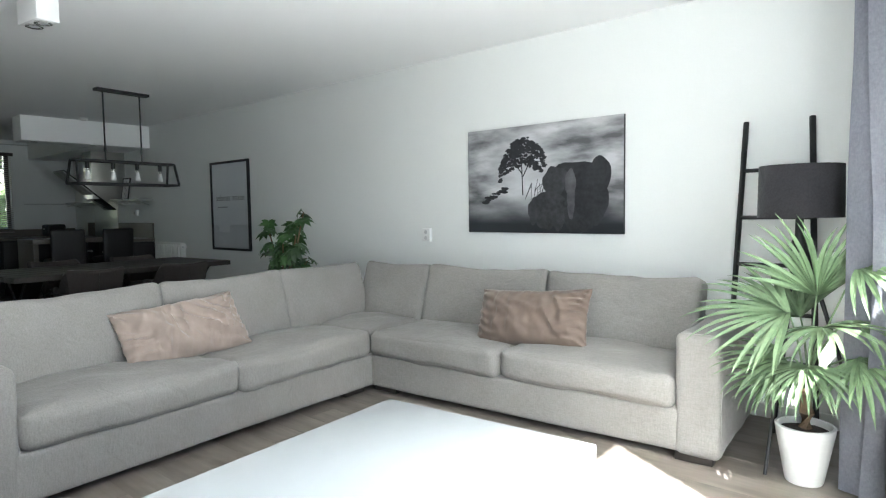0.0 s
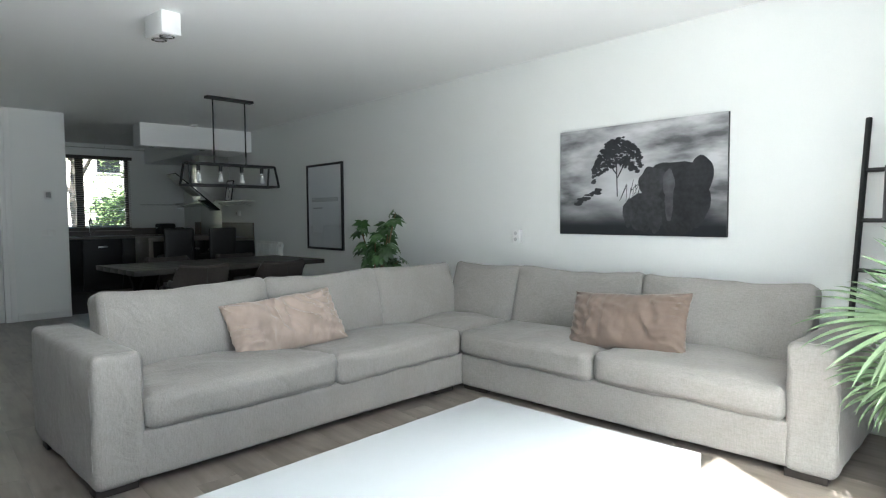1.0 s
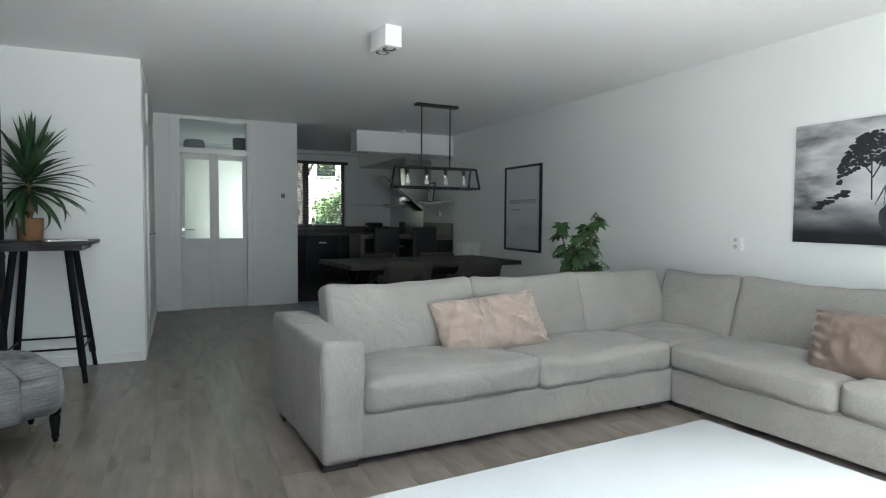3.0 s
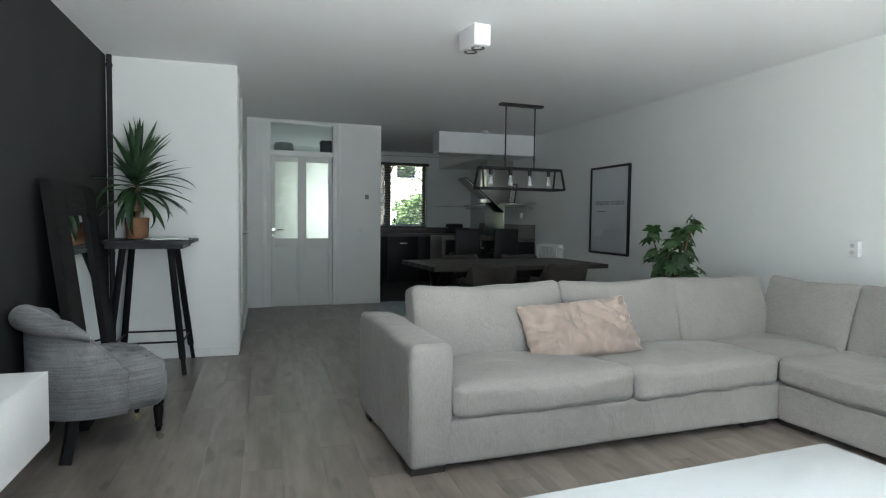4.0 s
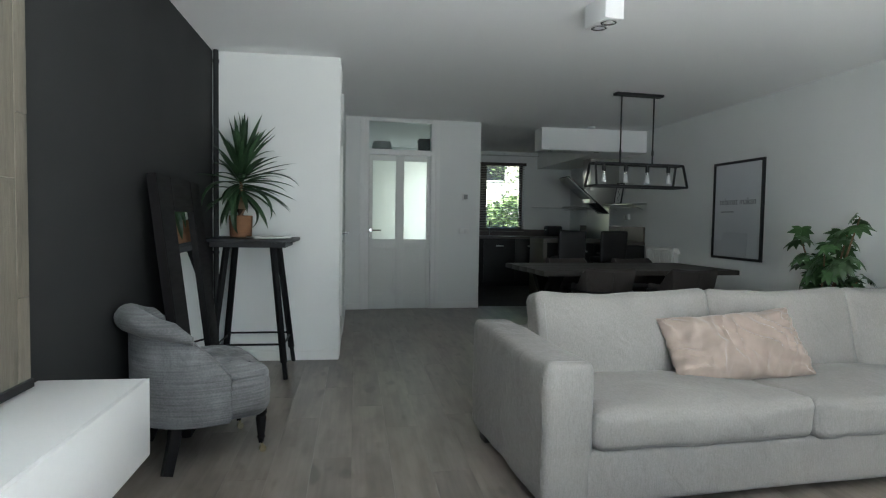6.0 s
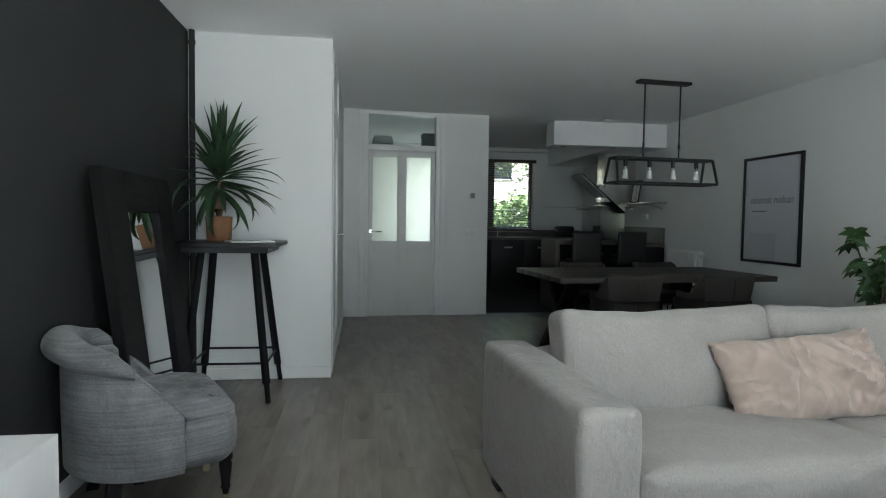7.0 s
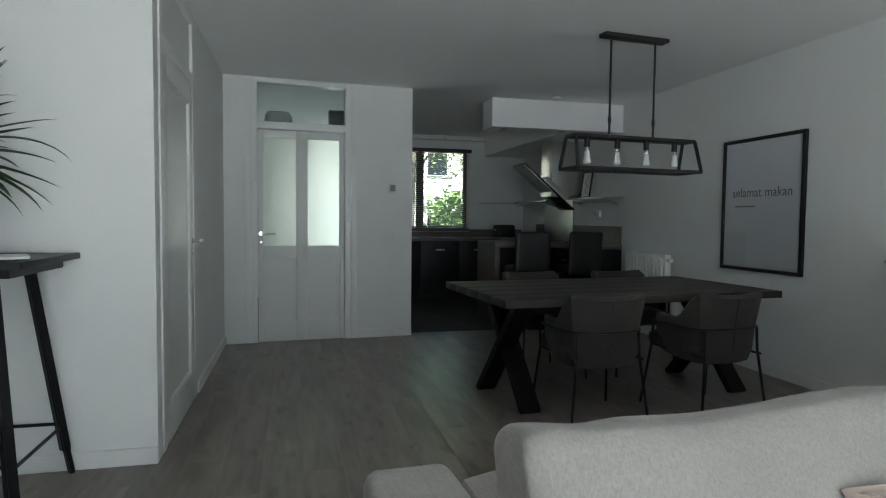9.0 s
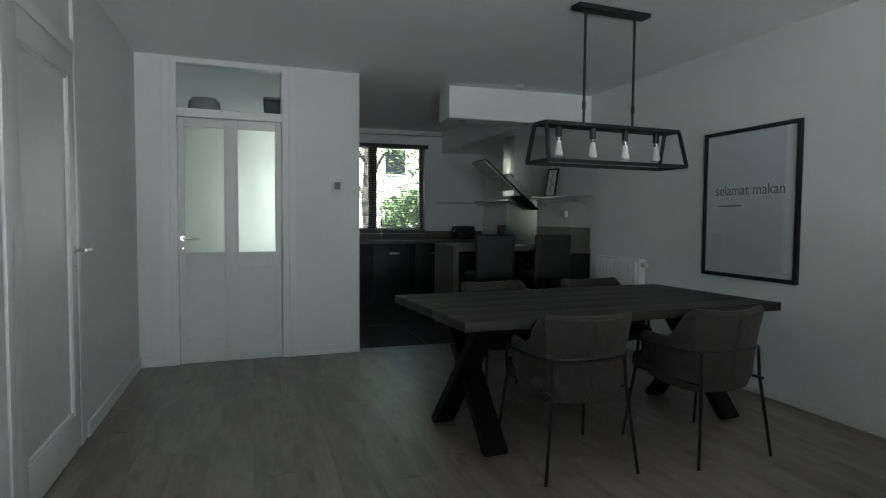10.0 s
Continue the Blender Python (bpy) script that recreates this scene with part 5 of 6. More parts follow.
def dining_chair(loc, rz):
    """A tub chair; local front is +y, the back curves round at -y."""
    c = thing("dining_chair", loc, rz, "anthracite upholstered tub chair on thin black metal legs", "chair", "chairs round the dining table")
    part("seat", moved(soft_box(0.47, 0.46, 0.10, 0.04, (0.01, 0.012, 0.02), 0.004, 61, 12), Matrix.Translation((0, 0.03, 0.445))), M_CHAIR, c)
    bm = bmesh.new()
    rings = []
    n = 29
    for i in range(n):
        u = -1 + 2 * i / (n - 1)
        a = u * radians(128)
        sq = 1.0 / max(abs(math.sin(a)), abs(math.cos(a))) ** 0.45
        x, y = 0.245 * math.sin(a) * sq, 0.0 - 0.245 * math.cos(a) * sq
        nx, ny = math.sin(a), -math.cos(a)
        e = abs(u)
        k = min(1.0, max(0.0, (e - 0.34) / 0.30))
        k = k * k * (3 - 2 * k)
        top = 0.80 * (1 - k) + 0.625 * k - 0.02 * (1 - (u / 0.4) ** 2 if e < 0.4 else 0)
        lean = 0.035 * (1 - k)
        rings.append([bm.verts.new((x + o * nx, y + o * ny, z)) for o, z in ((-0.06, 0.40 - 0.03 * (1 - e * e)), (-0.022, 0.385 - 0.03 * (1 - e * e)), (0.002, 0.43), (0.012, 0.56), (0.014 + lean, top - 0.02), (0.0 + lean, top), (-0.022 + lean, top), (-0.036 + lean, top - 0.02), (-0.045, 0.56))])
    for p, q in zip(rings, rings[1:]):
        for k in range(len(p)):
            bm.faces.new((p[k], p[(k + 1) % len(p)], q[(k + 1) % len(p)], q[k]))
    bm.faces.new(rings[0])
    bm.faces.new(rings[-1][::-1])
    bmesh.ops.recalc_face_normals(bm, faces=bm.faces[:])
    back = part("backrest", bm, M_CHAIR, c)
    part("seam", tube(bmesh.new(), [(0, -0.258, 0.44), (0, -0.264, 0.58), (0, -0.296, 0.76)], 0.0025, 5), M_BLACKMATT, back)
    pts = []
    for i in range(25):
        a = radians(-125 + 250 * i / 24)
        sq = 1.0 / max(abs(math.sin(a)), abs(math.cos(a))) ** 0.45
        pts.append((0.268 * math.sin(a) * sq, -0.272 * math.cos(a) * sq, 0.575 if abs(a) < 1.9 else 0.57))
    part("hoop", tube(bmesh.new(), pts, 0.008, 8), M_BLACKMETAL, c, "thin black metal hoop")
    for sx in (-1, 1):
        part("leg", tube(bmesh.new(), [(sx * 0.198, -0.236, 0.575), (sx * 0.2, -0.245, 0.43), (sx * 0.25, -0.29, 0.0)], 0.0085, 8), M_BLACKMETAL, c)
        part("leg", tube(bmesh.new(), [(sx * 0.265, 0.15, 0.57), (sx * 0.235, 0.20, 0.42), (sx * 0.27, 0.26, 0.0)], 0.0085, 8), M_BLACKMETAL, c)
    part("seat_frame", rods(((-0.235, 0.20, 0.41), (0.235, 0.20, 0.41), 0.008), ((-0.215, -0.255, 0.41), (-0.235, 0.20, 0.41), 0.008), ((0.215, -0.255, 0.41), (0.235, 0.20, 0.41), 0.008)), M_BLACKMETAL, c)
    return c


first = dining_chair((-5.73, 2.30, 0), 90)
copy_thing(first, pose(-5.695, 3.085, 0, 0, 0, 95))
copy_thing(first, pose(-6.78, 2.42, 0, 0, 0, -86))
copy_thing(first, pose(-6.80, 3.22, 0, 0, 0, -88))

pl = thing("pendant_lamp", (-6.32, 2.915, 0), 5.0, "long black metal cage pendant with four bulbs over the table", "lamp")
part("ceiling_plate", boxes((-0.045, 0.045, -0.27, 0.27, 2.522, 2.55), bev=0.003), M_BLACKMATT, pl)
for y in (-0.195, 0.18):
    p = part("rod", rods(((0, y, 1.83), (0, y, 2.525), 0.008)), M_BLACKMATT, pl)
    part("coupling", rods(((0, y, 1.92), (0, y, 1.965), 0.012)), M_BLACKMATT, p)
bm = bmesh.new()
T, B, ZT, ZB = (0.065, 0.505), (0.125, 0.52), 1.815, 1.585
for (w, l), z in ((T, ZT), (B, ZB)):
    for s in (-1, 1):
        bar(bm, (s * w, -l, z), (s * w, l, z), 0.022, 0.022, bev=0.002)
        bar(bm, (-w, s * l, z), (w, s * l, z), 0.022, 0.022, bev=0.002)
for sx in (-1, 1):
    for sy in (-1, 1):
        bar(bm, (sx * T[0], sy * T[1], ZT), (sx * B[0], sy * B[1], ZB), 0.02, 0.02, bev=0.002)
part("cage", bm, M_BLACKMATT, pl)
part("top_bar", boxes((-0.055, 0.055, -0.49, 0.49, 1.805, 1.83), bev=0.003), M_BLACKMATT, pl)
for i in range(4):
    y = -0.375 + i * 0.25
    k = part("socket", rods(((0, y, 1.74), (0, y, 1.806), 0.020), seg=16), M_BLACKMATT, pl)
    part("bulb_collar", rods(((0, y, 1.715), (0, y, 1.738), 0.017), seg=16), M_CHROME, k)
    part("bulb", lathe(bmesh.new(), [(0.0, 1.62), (0.020, 1.622), (0.029, 1.632), (0.029, 1.645), (0.021, 1.68), (0.017, 1.716), (0, 1.716)], 20, (0, y)), M_BULB, k, "white opal bulb")

po = thing("framed_poster", (-6.497, 4.21, 1.364), 0, "large pale poster with grey lettering in a thin black frame", "poster")
FW, FH = 0.44, 0.549
for n, r in (("frame_top", (-FW, FW, -0.028, 0, FH - 0.028, FH)), ("frame_bottom", (-FW, FW, -0.028, 0, -FH, -FH + 0.028)), ("frame_side", (-FW, -FW + 0.028, -0.028, 0, -FH + 0.028, FH - 0.028)), ("frame_side", (FW - 0.028, FW, -0.028, 0, -FH + 0.028, FH - 0.028))):
    part(n, boxes(r, bev=0.002), M_BLACKMATT, po)
part("poster_paper", boxes((-FW + 0.028, FW - 0.028, -0.012, -0.004, -FH + 0.028, FH - 0.028)), M_POSTER, po, "pale grey printed paper")
q = part("glazing", boxes((-FW + 0.028, FW - 0.028, -0.019, -0.017, -FH + 0.028, FH - 0.028)), M_PANE, po, "clear front glass")
q.visible_shadow = False


def lettering(text, size, at, parent, mat):
    cv = bpy.data.curves.new("lettering", "FONT")
    cv.body, cv.size, cv.align_x, cv.extrude = text, size, "CENTER", 0.0004
    tmp = new("lettering", cv)
    bpy.context.view_layer.update()
    me = bpy.data.meshes.new_from_object(tmp.evaluated_get(bpy.context.evaluated_depsgraph_get()))
    bpy.data.objects.remove(tmp)
    me.name = "lettering"
    me.materials.clear()
    me.materials.append(mat)
    o = new("lettering", me)
    o.parent = parent
    o.matrix_basis = pose(*at, 90, 0, 0)
    return o


lettering("selamat makan", 0.110, (0, -0.0128, 0.065), po, M_PRINTGREY)
part("small_print", boxes((-0.29, -0.06, -0.0132, -0.0125, -0.02, -0.01)), M_PRINTGREY, po)

# Radiator on the long wall
ra = thing("radiator", (-8.02, 4.21, 0.30), 0, "white enamelled panel radiator on the wall by the table", "radiator")
part("panel", boxes((-0.36, 0.36, -0.10, -0.085, 0.0, 0.58), bev=0.004), M_RAD, ra)
for i in range(14):
    x = -0.325 + i * 0.05
    part("rib", boxes((x - 0.013, x + 0.013, -0.122, -0.1003, 0.03, 0.55), bev=0.004), M_RAD, ra)
part("grille", boxes((-0.36, 0.36, -0.085, -0.03, 0.565, 0.58), bev=0.002), M_RAD, ra)
part("side_cover", boxes((0.362, 0.37, -0.10, -0.03, 0.0, 0.58)), M_RAD, ra)
part("bracket", boxes((-0.25, -0.22, -0.085, 0, 0.1, 0.5), (0.22, 0.25, -0.085, 0, 0.1, 0.5)), M_RAD, ra)
part("thermostat", rods(((0.375, -0.065, 0.53), (0.43, -0.065, 0.53), 0.022), seg=20), M_PLASTIC, ra)
part("pipe", rods(((0.33, -0.065, -0.30), (0.33, -0.065, 0.02), 0.008)), M_RAD, ra)

# Thermostat and switch on the hall wall
th = thing("room_thermostat", (-8.5, 1.49, 1.525), 0, "small grey room thermostat on the white wall", "thermostat")
part("body", boxes((0, 0.022, -0.04, 0.04, -0.045, 0.045), bev=0.004), M_PLASTIC, th)
part("display", boxes((0.0225, 0.0235, -0.025, 0.03, -0.03, 0.035)), M_GREYPLASTIC, th)
ls = thing("light_switch", (-8.5, 1.48, 1.06), 0, "white double light switch on the wall", "switch")
part("plate", boxes((0, 0.010, -0.075, 0.075, -0.04, 0.04), bev=0.002), M_PLASTIC, ls)
for y in (-0.036, 0.036):
    part("rocker", boxes((0.0105, 0.016, y - 0.03, y + 0.03, -0.03, 0.03), bev=0.002), M_PLASTIC, ls)
# smoke detector on the ceiling
sd = thing("smoke_detector", (-8.46, 3.27, 2.55), 0, "round white smoke detector on the ceiling", "detector")
part("body", lathe(bmesh.new(), [(0, -0.032), (0.035, -0.032), (0.05, -0.02), (0.052, 0.0), (0, 0)], 28), M_PLASTIC, sd)
# soffit spots
for y in (2.80, 3.50):
    s = thing("recessed_spot", (-8.82, y, 2.235), 0, "small recessed spot in the ceiling drop", "lamp", "spots in the ceiling drop")
    part("ring", lathe(bmesh.new(), [(0.042, 0.0), (0.042, -0.004), (0.03, -0.004), (0.028, 0.0), (0.042, 0.0)], 24), M_CHROME, s)
    part("lens", rods(((0, 0, -0.002), (0, 0, -0.0005), 0.027), seg=20), M_GREYPLASTIC, s)

# The hall wall and what sits on it stand a little out of square with the room
TURN = Matrix.Translation((-8.5, 1.70, 0)) @ Matrix.Rotation(radians(4.0), 4, "Z") @ Matrix.Translation((8.5, -1.70, 0))
for o in (hall_wall, hall_skirting, hd, th, ls):
    o.matrix_world = TURN @ o.matrix_world

# Things on a hall shelf behind the transom
hs = thing("hall_shelf", (-8.80, 0.62, 2.10), 0, "white shelf high in the hall", "shelf")
part("board", boxes((-0.17, 0.17, -0.72, 0.95, 0.0, 0.025), bev=0.002), M_TRIM, hs)
hb = thing("storage_box", (-8.80, 0.98, 2.125), 0, "dark storage box on the hall shelf", "box")
part("body", boxes((-0.1, 0.12, -0.11, 0.11, 0, 0.17), bev=0.006), M_BLACKMATT, hb)
part("lid", boxes((-0.13, 0.125, -0.115, 0.115, 0.171, 0.2), bev=0.004), M_BLACKMATT, hb)
hv = thing("round_basket", (-8.80, 0.36, 2.125), 0, "round dark basket on the hall shelf", "basket")
part("body", lathe(bmesh.new(), [(0, 0), (0.09, 0), (0.14, 0.06), (0.13, 0.13), (0.11, 0.16), (0.10, 0.15), (0, 0.03)], 28), M_GREYPLASTIC, hv)

# ---- Kitchen ----
def base_unit(loc, rz, w, h, d, label, drawers=False, group="kitchen base units"):
    """A cabinet; local front is +x."""
    u = thing("base_cabinet", loc, rz, label, "cabinet", group)
    part("carcass", boxes((-d, -0.022, -w / 2, w / 2, 0.10, h), bev=0.001), M_KITCHEN, u)
    part("plinth", boxes((-d, -0.07, -w / 2, w / 2, 0.0, 0.10)), M_KITCHEN, u)
    rows = ((0.105, 0.33), (0.334, 0.60), (0.604, h - 0.005)) if drawers else ((0.105, h - 0.005),)
    for z0, z1 in rows:
        f = part("drawer_front" if drawers else "door", boxes((-0.02, 0.0, -w / 2 + 0.0015, w / 2 - 0.0015, z0, z1), bev=0.0015), M_KITCHEN, u)
        part("handle", boxes((0.001, 0.028, -0.07, 0.07, z1 - 0.14, z1 - 0.115), bev=0.003), M_STEEL, f, "short steel handle")
    return u


for i in range(3):
    base_unit((-11.2, 2.05 + 0.602 * i, 0), 0, 0.598, 0.88, 0.6, "black kitchen base cabinet under the window")
bsx = [(-8.88, 0.5), (-9.43, 0.598), (-10.03, 0.598), (-10.63, 0.5)]
for x, w in bsx:
    base_unit((x - 0.0, 3.62, 0), -90, w, 0.88, 0.58, "black kitchen base cabinet along the side wall", True)
structure_top = thing("worktop", (0, 0, 0), 0, "taupe stone kitchen worktop with upstand", "worktop")
part("slab", boxes((-11.8, -11.17, 1.75, 3.59, 0.885, 0.925), (-11.8, -8.63, 3.59, 4.205, 0.885, 0.925), bev=0.003), M_COUNTER, structure_top)
part("upstand", boxes((-9.87, -8.65, 4.185, 4.208, 0.926, 1.15)), M_COUNTER, structure_top)
part("upstand", boxes((-11.17, -10.89, 4.185, 4.208, 0.926, 1.15)), M_COUNTER, structure_top)
part("upstand", boxes( (-11.796, -11.778, 1.76, 4.18, 0.926, 1.05)), M_COUNTER, structure_top)
bar_c = thing("breakfast_bar", (-9.15, 3.12, 0), 0, "taupe stone breakfast bar with a solid side panel", "counter")
part("slab", boxes((-0.34, 0.34, -0.40, 0.465, 0.90, 0.96), bev=0.003), M_COUNTER, bar_c)
part("side_panel", boxes((-0.34, 0.34, -0.40, -0.34, 0.0, 0.899), bev=0.003), M_COUNTER, bar_c)
part("back_panel", boxes((-0.34, -0.32, -0.338, 0.465, 0.0, 0.899)), M_KITCHEN, bar_c)


def stool(loc, rz):
    """A high bar stool; local front is +y."""
    s = thing("bar_stool", loc, rz, "black leather high-back bar stool at the breakfast bar", "stool", "stools at the breakfast bar")
    part("seat", moved(soft_box(0.38, 0.38, 0.08, 0.03, (0, 0, 0.012), 0.003, 71, 10), Matrix.Translation((0, 0, 0.68))), M_LEATHER, s)
    part("backrest", moved(moved(soft_box(0.39, 0.05, 0.46, 0.022, (0, 0.01, 0), 0.003, 72, 10), Matrix.Rotation(radians(4), 4, "X")), Matrix.Translation((0, -0.19, 0.862))), M_LEATHER, s)
    for sx in (-1, 1):
        for sy in (-1, 1):
            part("leg", bar(bmesh.new(), (sx * 0.15, sy * 0.15, 0.66), (sx * 0.18, sy * 0.18, 0), 0.03, 0.03, bev=0.003), M_BLACKWOOD, s)
    part("footrest", rods(((-0.17, 0.17, 0.25), (0.17, 0.17, 0.25), 0.009), ((-0.17, -0.17, 0.25), (0.17, -0.17, 0.25), 0.009)), M_STEEL, s)
    return s


st = stool((-8.50, 2.975, 0), 88)
copy_thing(st, pose(-8.47, 3.555, 0, 0, 0, 92))

# Slanted cooker hood with its chimney on the side wall
ho = thing("cooker_hood", (-9.75, 4.21, 0), 0, "slanted black glass cooker hood with a steel chimney", "cooker hood")
part("chimney", boxes((-0.17, 0.17, -0.48, 0, 1.52, 2.235), bev=0.003), M_STEEL, ho)
SLANT = Matrix.Translation((0, -0.53, 1.65)) @ Matrix.Rotation(radians(-40), 4, "X")
part("glass_panel", moved(boxes((-0.22, 0.22, -0.44, 0.46, -0.007, 0.007), bev=0.002), SLANT), M_HOODGLASS, ho, "black slanted glass panel")
part("motor_box", moved(boxes((-0.20, 0.20, -0.10, 0.30, 0.008, 0.08), bev=0.004), SLANT), M_STEEL, ho)
# Filters whose pale colour carries the reflected window.
for k in (-0.105, 0.105):
    for e in (-0.31, -0.05):
        part("filter", moved(boxes((k - 0.10, k + 0.10, e - 0.125, e + 0.125, -0.024, -0.008), bev=0.002), SLANT), M_FILTER, ho, "hood filter with the window's reflection in its pale colour")
sb = thing("steel_splashback", (-10.25, 4.196, 0.93), 0, "brushed steel splashback behind the hob", "splashback")
part("sheet", boxes((-0.62, 0.36, -0.004, 0.004, 0.0, 0.62)), M_STEEL, sb)
hob = thing("hob", (-9.85, 3.88, 0.926), 0, "black glass hob set on the worktop", "hob")
part("glass", boxes((-0.29, 0.29, -0.25, 0.25, 0, 0.006), bev=0.002), M_SCREEN, hob)


def wall_shelf(x0, x1, label):
    w = thing("wall_shelf", ((x0 + x1) / 2, 4.21, 1.48), 0, label, "shelf", "shelves beside the hood")
    h = (x1 - x0) / 2
    part("board", boxes((-h, h, -0.22, 0, 0, 0.022), bev=0.002), M_STEEL, w)
    for x in (-h + 0.12, h - 0.12):
        part("bracket", rods(((x, -0.004, -0.07), (x, -0.17, -0.012), 0.006)), M_STEEL, w)
    part("rail", rods(((-h, -0.19, -0.045), (h, -0.19, -0.045), 0.006)), M_STEEL, w)
    return w


wall_shelf(-9.75, -8.62, "narrow steel wall shelf with a rail beside the hood")
wall_shelf(-11.6, -10.35, "narrow steel wall shelf with a rail beside the window")
fp = thing("picture_frame", (-9.42, 4.12, 1.503), 8, "small black picture frame with a line print on the shelf", "picture")
part("frame", moved(boxes((-0.10, 0.10, -0.008, 0.008, 0, 0.018), (-0.10, 0.10, -0.008, 0.008, 0.322, 0.34), (-0.10, -0.084, -0.008, 0.008, 0.018, 0.322), (0.084, 0.10, -0.008, 0.008, 0.018, 0.322)), Matrix.Rotation(radians(-9), 4, "X")), M_BLACKMATT, fp)
part("print", moved(boxes((-0.084, 0.084, -0.002, 0.002, 0.018, 0.322)), Matrix.Rotation(radians(-9), 4, "X")), M_PAPER, fp)
part("drawing", moved(tube(bmesh.new(), [(0.02, -0.004, 0.05), (-0.02, -0.004, 0.10), (0.025, -0.004, 0.15), (-0.03, -0.004, 0.2), (0.02, -0.004, 0.26), (0.0, -0.004, 0.29)], 0.005, 6), Matrix.Rotation(radians(-9), 4, "X")), M_PRINTGREY, fp)
to = thing("toaster", (-11.35, 3.72, 0.926), 10, "black toaster on the kitchen worktop", "toaster")
part("body", moved(soft_box(0.20, 0.30, 0.19, 0.03, wrinkle=0.0, n=8), Matrix.Translation((0, 0, 0.11))), M_BLACKMATT, to)
part("slot", boxes((-0.05, -0.02, -0.10, 0.10, 0.206, 0.208), (0.02, 0.05, -0.10, 0.10, 0.206, 0.208)), M_STEEL, to)
part("lever", boxes((-0.02, 0.02, -0.165, -0.15, 0.12, 0.14), bev=0.003), M_STEEL, to)
ta = thing("kitchen_tap", (-11.62, 2.55, 0.926), 0, "tall chrome kitchen tap before the window", "tap")
part("spout", tube(bmesh.new(), [(0, 0, 0), (0, 0, 0.20), (0.02, 0.0, 0.27), (0.08, 0.0, 0.30), (0.14, 0.0, 0.27), (0.155, 0.0, 0.21)], 0.012, 12), M_CHROME, ta)
part("lever", rods(((0, 0.012, 0.06), (0.0, 0.09, 0.10), 0.006)), M_CHROME, ta)
wb = thing("wall_rail", (-11.8, 3.78, 1.48), 0, "thin steel utensil rail on the window wall", "rail")
part("rod", rods(((0.03, -0.36, 0), (0.03, 0.36, 0), 0.007)), M_STEEL, wb)
for y in (-0.33, 0.33):
    part("holder", rods(((0, y, 0), (0.03, y, 0), 0.006)), M_STEEL, wb)
wall_socket("kitchen_socket", (-9.22, 4.21, 1.30), 0, 0.16, 0.08, "white double kitchen socket on the wall", 1)

# ---- Outside the windows ----
gr = structure("ground", boxes((-120, 120, -120, 120, -0.42, -0.25)), M_GRASS, "garden and street ground outside the house", "ground")


def tree(loc, h, spread, seed, label):
    t = thing("tree", loc, seed * 40, label, "tree", "trees in the street")
    rg3 = random.Random(seed)
    tr = bmesh.new()
    tube(tr, [(0, 0, 0), (0.05, 0, h * 0.25), (-0.04, 0.05, h * 0.5), (0, 0, h * 0.8)], [0.03 * h, 0.025 * h, 0.018 * h, 0.008 * h], 10)
    tips = []
    for i in range(9):
        a = i * 2.4
        z = h * (0.28 + 0.05 * i)
        e = Vector((math.cos(a) * spread * 0.7, math.sin(a) * spread * 0.7, z + h * 0.18))
        tube(tr, [(0, 0, z), (e.x * 0.5, e.y * 0.5, z + h * 0.11), e], [0.011 * h, 0.007 * h, 0.003 * h], 6)
        tips.append(e)
    part("trunk", tr, M_TRUNK, t)
    cr = bmesh.new()
    for i in range(2600):
        c = rg3.choice(tips)
        d = Vector((rg3.gauss(0, 1), rg3.gauss(0, 1), rg3.gauss(0, 0.8))) * spread * 0.27
        p = c + d
        s = rg3.uniform(0.045, 0.10)
        u = Vector((rg3.uniform(-1, 1), rg3.uniform(-1, 1), rg3.uniform(-0.6, 0.6))).normalized()
        w = u.cross(Vector((rg3.uniform(-1, 1), rg3.uniform(-1, 1), 1))).normalized()
        cr.faces.new([cr.verts.new(p + u * s), cr.verts.new(p + w * s * 0.5), cr.verts.new(p - u * s), cr.verts.new(p - w * s * 0.5)])
    part("crown", cr, M_TREELEAF, t)
    return t


tree((-19.0, 4.75, -0.25), 2.4, 0.62, 3, "low leafy green garden tree")
tree((-21.5, 7.2, -0.25), 6.6, 2.3, 4, "leafy green street tree")
tree((-25.5, 4.9, -0.25), 8.2, 2.8, 6, "tall leafy green street tree")
tree((-24, 1.3, -0.25), 6.8, 2.4, 5, "leafy green street tree")


def house(loc, w, h):
    o = thing("house", loc, 0, "pale rendered house across the street", "house")
    part("wall", boxes((-4, 0, -w / 2, w / 2, 0, h)), M_BRICK, o)
    part("roof", boxes((-4.3, 0.4, -w / 2 - 0.3, w / 2 + 0.3, h, h + 0.25)), M_GREYPLASTIC, o)
    for fl_ in range(2):
        for i in range(int(w / 2.6)):
            y = -w / 2 + 1.3 + i * 2.6
            wn2 = part("window", boxes((0.0, 0.05, y - 0.6, y + 0.6, 0.9 + fl_ * 2.8, 2.3 + fl_ * 2.8)), M_TRIM, o)
            part("pane", boxes((0.051, 0.055, y - 0.53, y + 0.53, 0.97 + fl_ * 2.8, 2.23 + fl_ * 2.8)), M_SCREEN, wn2)
    return o


house((-34, 6, -0.25), 30, 6.2)


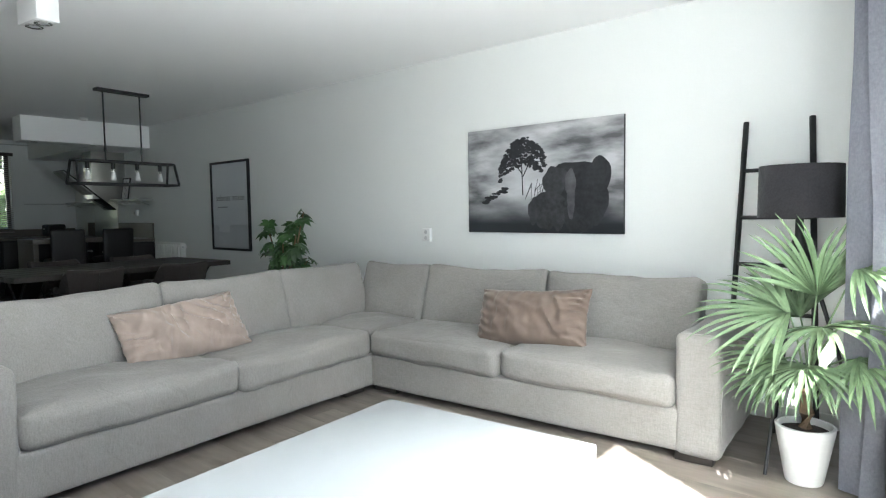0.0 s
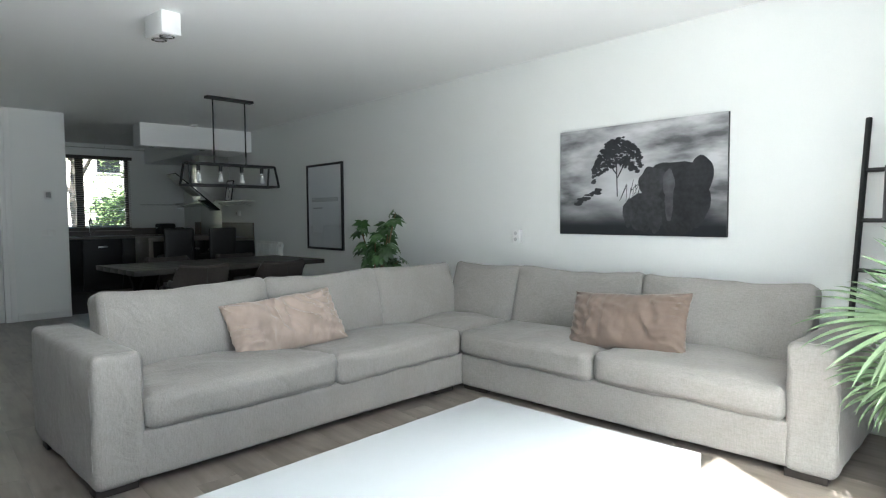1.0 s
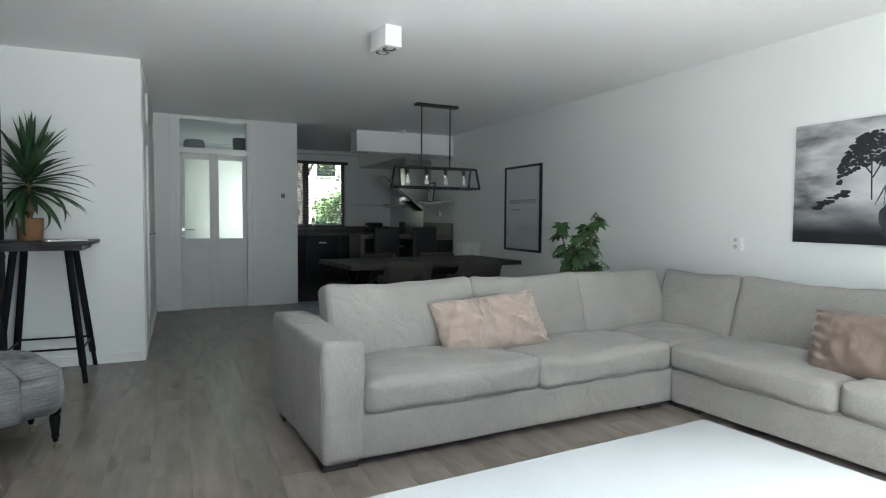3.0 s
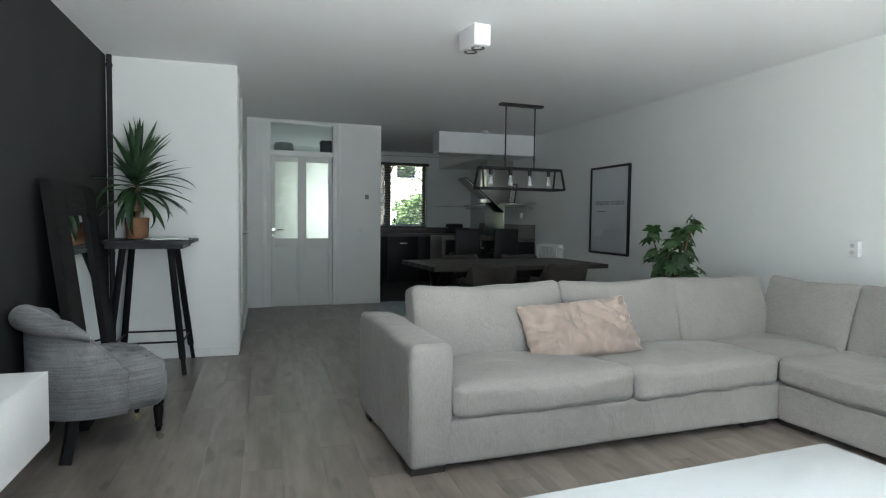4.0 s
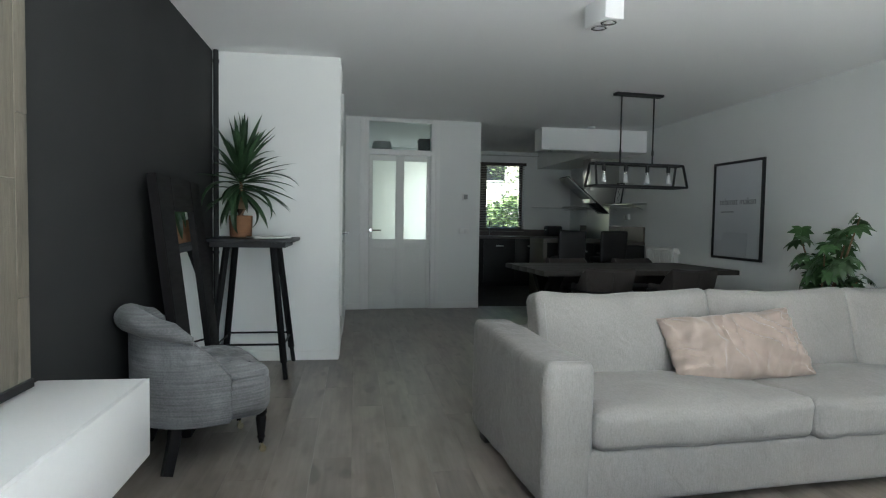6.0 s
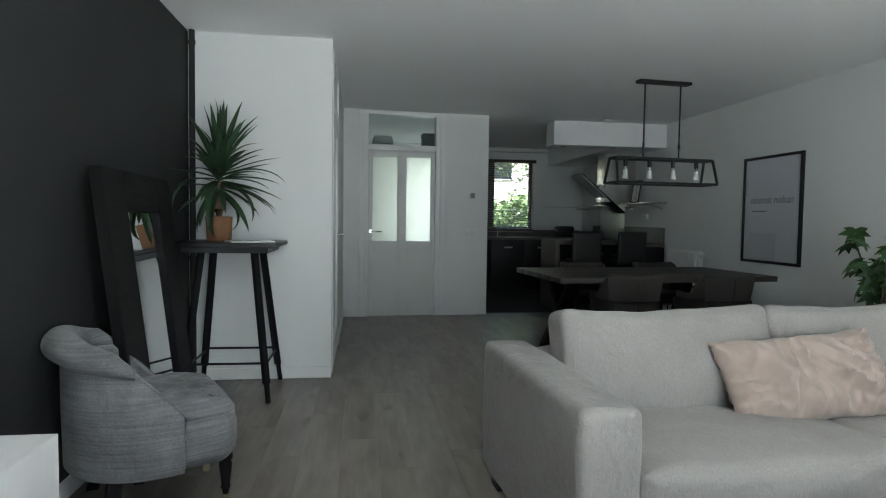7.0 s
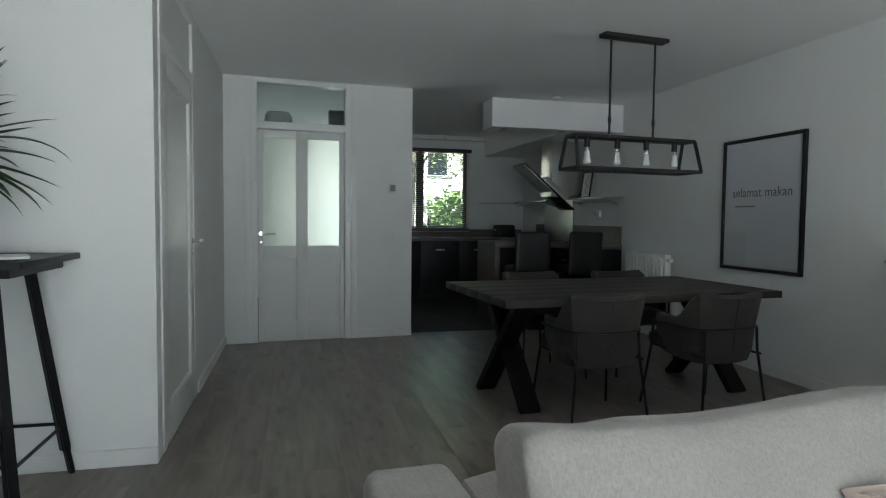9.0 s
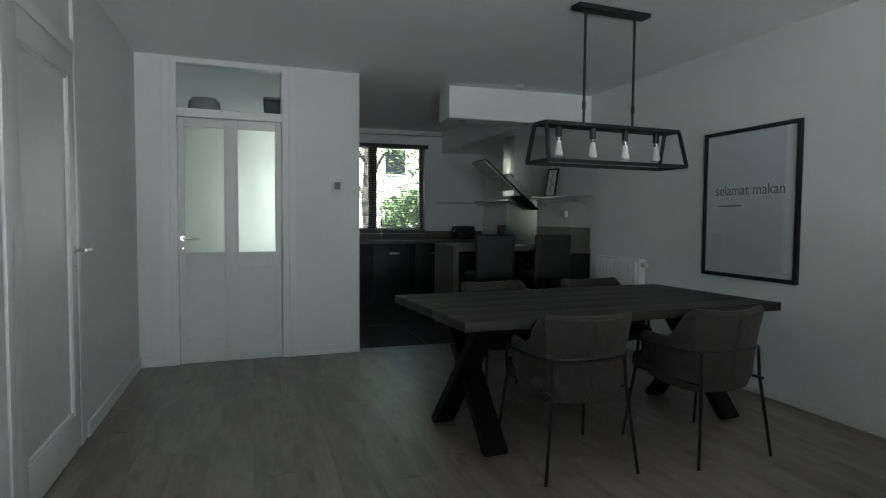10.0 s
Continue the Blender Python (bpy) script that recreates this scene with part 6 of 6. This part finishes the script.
def parked_car(loc, rz):
    """A small hatchback; local front is +y."""
    c = thing("parked_car", loc, rz, "silver hatchback parked along the street", "car")
    bm = soft_box(1.70, 4.0, 0.62, 0.16, (0.03, 0.05, 0.03), 0.0, 0, 14)
    part("body", moved(bm, Matrix.Translation((0, 0, 0.56))), M_CARPAINT, c)
    bm = soft_box(1.46, 2.2, 0.62, 0.16, (0.0, 0.0, 0.03), 0.0, 0, 12)
    for v in bm.verts:
        k = (v.co.z + 0.31) / 0.62
        v.co.x *= 1 - 0.12 * k
        v.co.y *= 1 - 0.22 * k
    cab = part("cabin", moved(bm, Matrix.Translation((0, -0.25, 1.10))), M_CARPAINT, c)
    for sx in (-1, 1):
        for y0, y1 in ((-1.02, -0.32), (-0.26, 0.48)):
            bm = boxes((-0.012, 0.012, y0, y1, 0.90, 1.26), bev=0.01)
            part("side_window", moved(bm, Matrix.Translation((sx * 0.80, 0, 0)) @ Matrix.Rotation(radians(-sx * 8), 4, "Y") @ Matrix.Translation((-sx * 0.03, 0, 0))), M_SCREEN, cab)
        for y in (-1.22, 1.25):
            w = part("wheel", rods(((sx * 0.70, y, 0.30), (sx * 0.87, y, 0.30), 0.30), seg=28), M_BLACKMATT, c, "black tyre")
            part("rim", rods(((sx * 0.871, y, 0.30), (sx * 0.885, y, 0.30), 0.19), seg=20), M_STEEL, w)
        part("headlight", rods(((sx * 0.58, 1.98, 0.62), (sx * 0.58, 2.04, 0.62), 0.09), seg=16), M_BULB, c)
    return c


parked_car((-20.0, 2.15, -0.25), 0)
hg = thing("hedge", (-16.5, 4.2, -0.25), 0, "low clipped green hedge along the pavement", "hedge")
bm = bmesh.new()
rg = random.Random(8)
for i in range(3500):
    p = Vector((rg.uniform(-0.3, 0.3), rg.uniform(-4.5, 4.5), rg.uniform(0, 0.8)))
    s = rg.uniform(0.04, 0.09)
    u = Vector((rg.uniform(-1, 1), rg.uniform(-1, 1), rg.uniform(-1, 1))).normalized()
    w = u.orthogonal().normalized()
    bm.faces.new([bm.verts.new(p + u * s), bm.verts.new(p + w * s * 0.6), bm.verts.new(p - u * s), bm.verts.new(p - w * s * 0.6)])
part("foliage", bm, M_TREELEAF, hg)

# Row of tall trees behind the houses
fw = structure("far_trees", bmesh.new(), M_TREELEAF, "distant row of tall green trees behind the houses", "trees")
bm = bmesh.new()
rg = random.Random(77)
for i in range(7000):
    y = rg.uniform(-30, 45)
    p = Vector((-46 + rg.uniform(-2, 2), y, rg.uniform(2.0, 15 + 4 * noise.noise((y * 0.15, 0, 0)) + 2 * noise.noise((y * 0.6, 3, 0)))))
    s = rg.uniform(0.35, 0.8)
    u = Vector((rg.uniform(-0.4, 0.4), rg.uniform(-1, 1), rg.uniform(-1, 1))).normalized()
    w = u.cross(Vector((1, 0.2, 0.1))).normalized()
    bm.faces.new([bm.verts.new(p + u * s), bm.verts.new(p + w * s * 0.6), bm.verts.new(p - u * s), bm.verts.new(p - w * s * 0.6)])
bm.to_mesh(fw.data)
bm.free()
fw["kind"] = "stuff"
# ---- Floor boards and kitchen tiles ----
fb = thing("floor", (0, 0, 0), 0, "grey-brown oak laminate floor in long boards", "floor")
fb["kind"] = "structure"
PLW, PLL = 0.192, 1.286
X0, X1, Y0, Y1 = -8.62, 0.50, -1.16, 4.21
cache = {}


def plank(x0, x1, y0, y1):
    key = (round(x1 - x0, 3), round(y1 - y0, 3))
    if key not in cache:
        cache[key] = mesh_of(boxes((-key[0] / 2 + 0.0003, key[0] / 2 - 0.0003, -key[1] / 2 + 0.0003, key[1] / 2 - 0.0003, -0.011, 0.0), bev=0.0006), "plank", M_PLANK, False)
    o = new("plank", cache[key])
    o.parent = fb
    o.location = ((x0 + x1) / 2, (y0 + y1) / 2, 0)


row, y = 0, Y0
while y < Y1 - 0.01:
    y2 = min(y + PLW, Y1)
    x = X1 + [0.0, 0.45, 0.86, 0.22, 0.66][row % 5] - 0.0
    while x > X0 + 0.01:
        a, b = max(x - PLL, X0), min(x, X1)
        if b - a > 0.02:
            plank(a, b, y, y2)
        x -= PLL
    y, row = y2, row + 1
kf = thing("kitchen_floor", (0, 0, 0), 0, "dark ceramic kitchen and hall floor tiles", "floor")
kf["kind"] = "structure"
tile = mesh_of(boxes((-0.298, 0.298, -0.298, 0.298, -0.011, -0.0005), bev=0.0015), "tile", M_TILE, False)
for i in range(6):
    for j in range(8):
        o = new("tile", tile)
        o.parent = kf
        o.location = (-8.921 - i * 0.6, -0.3 + j * 0.6, 0)
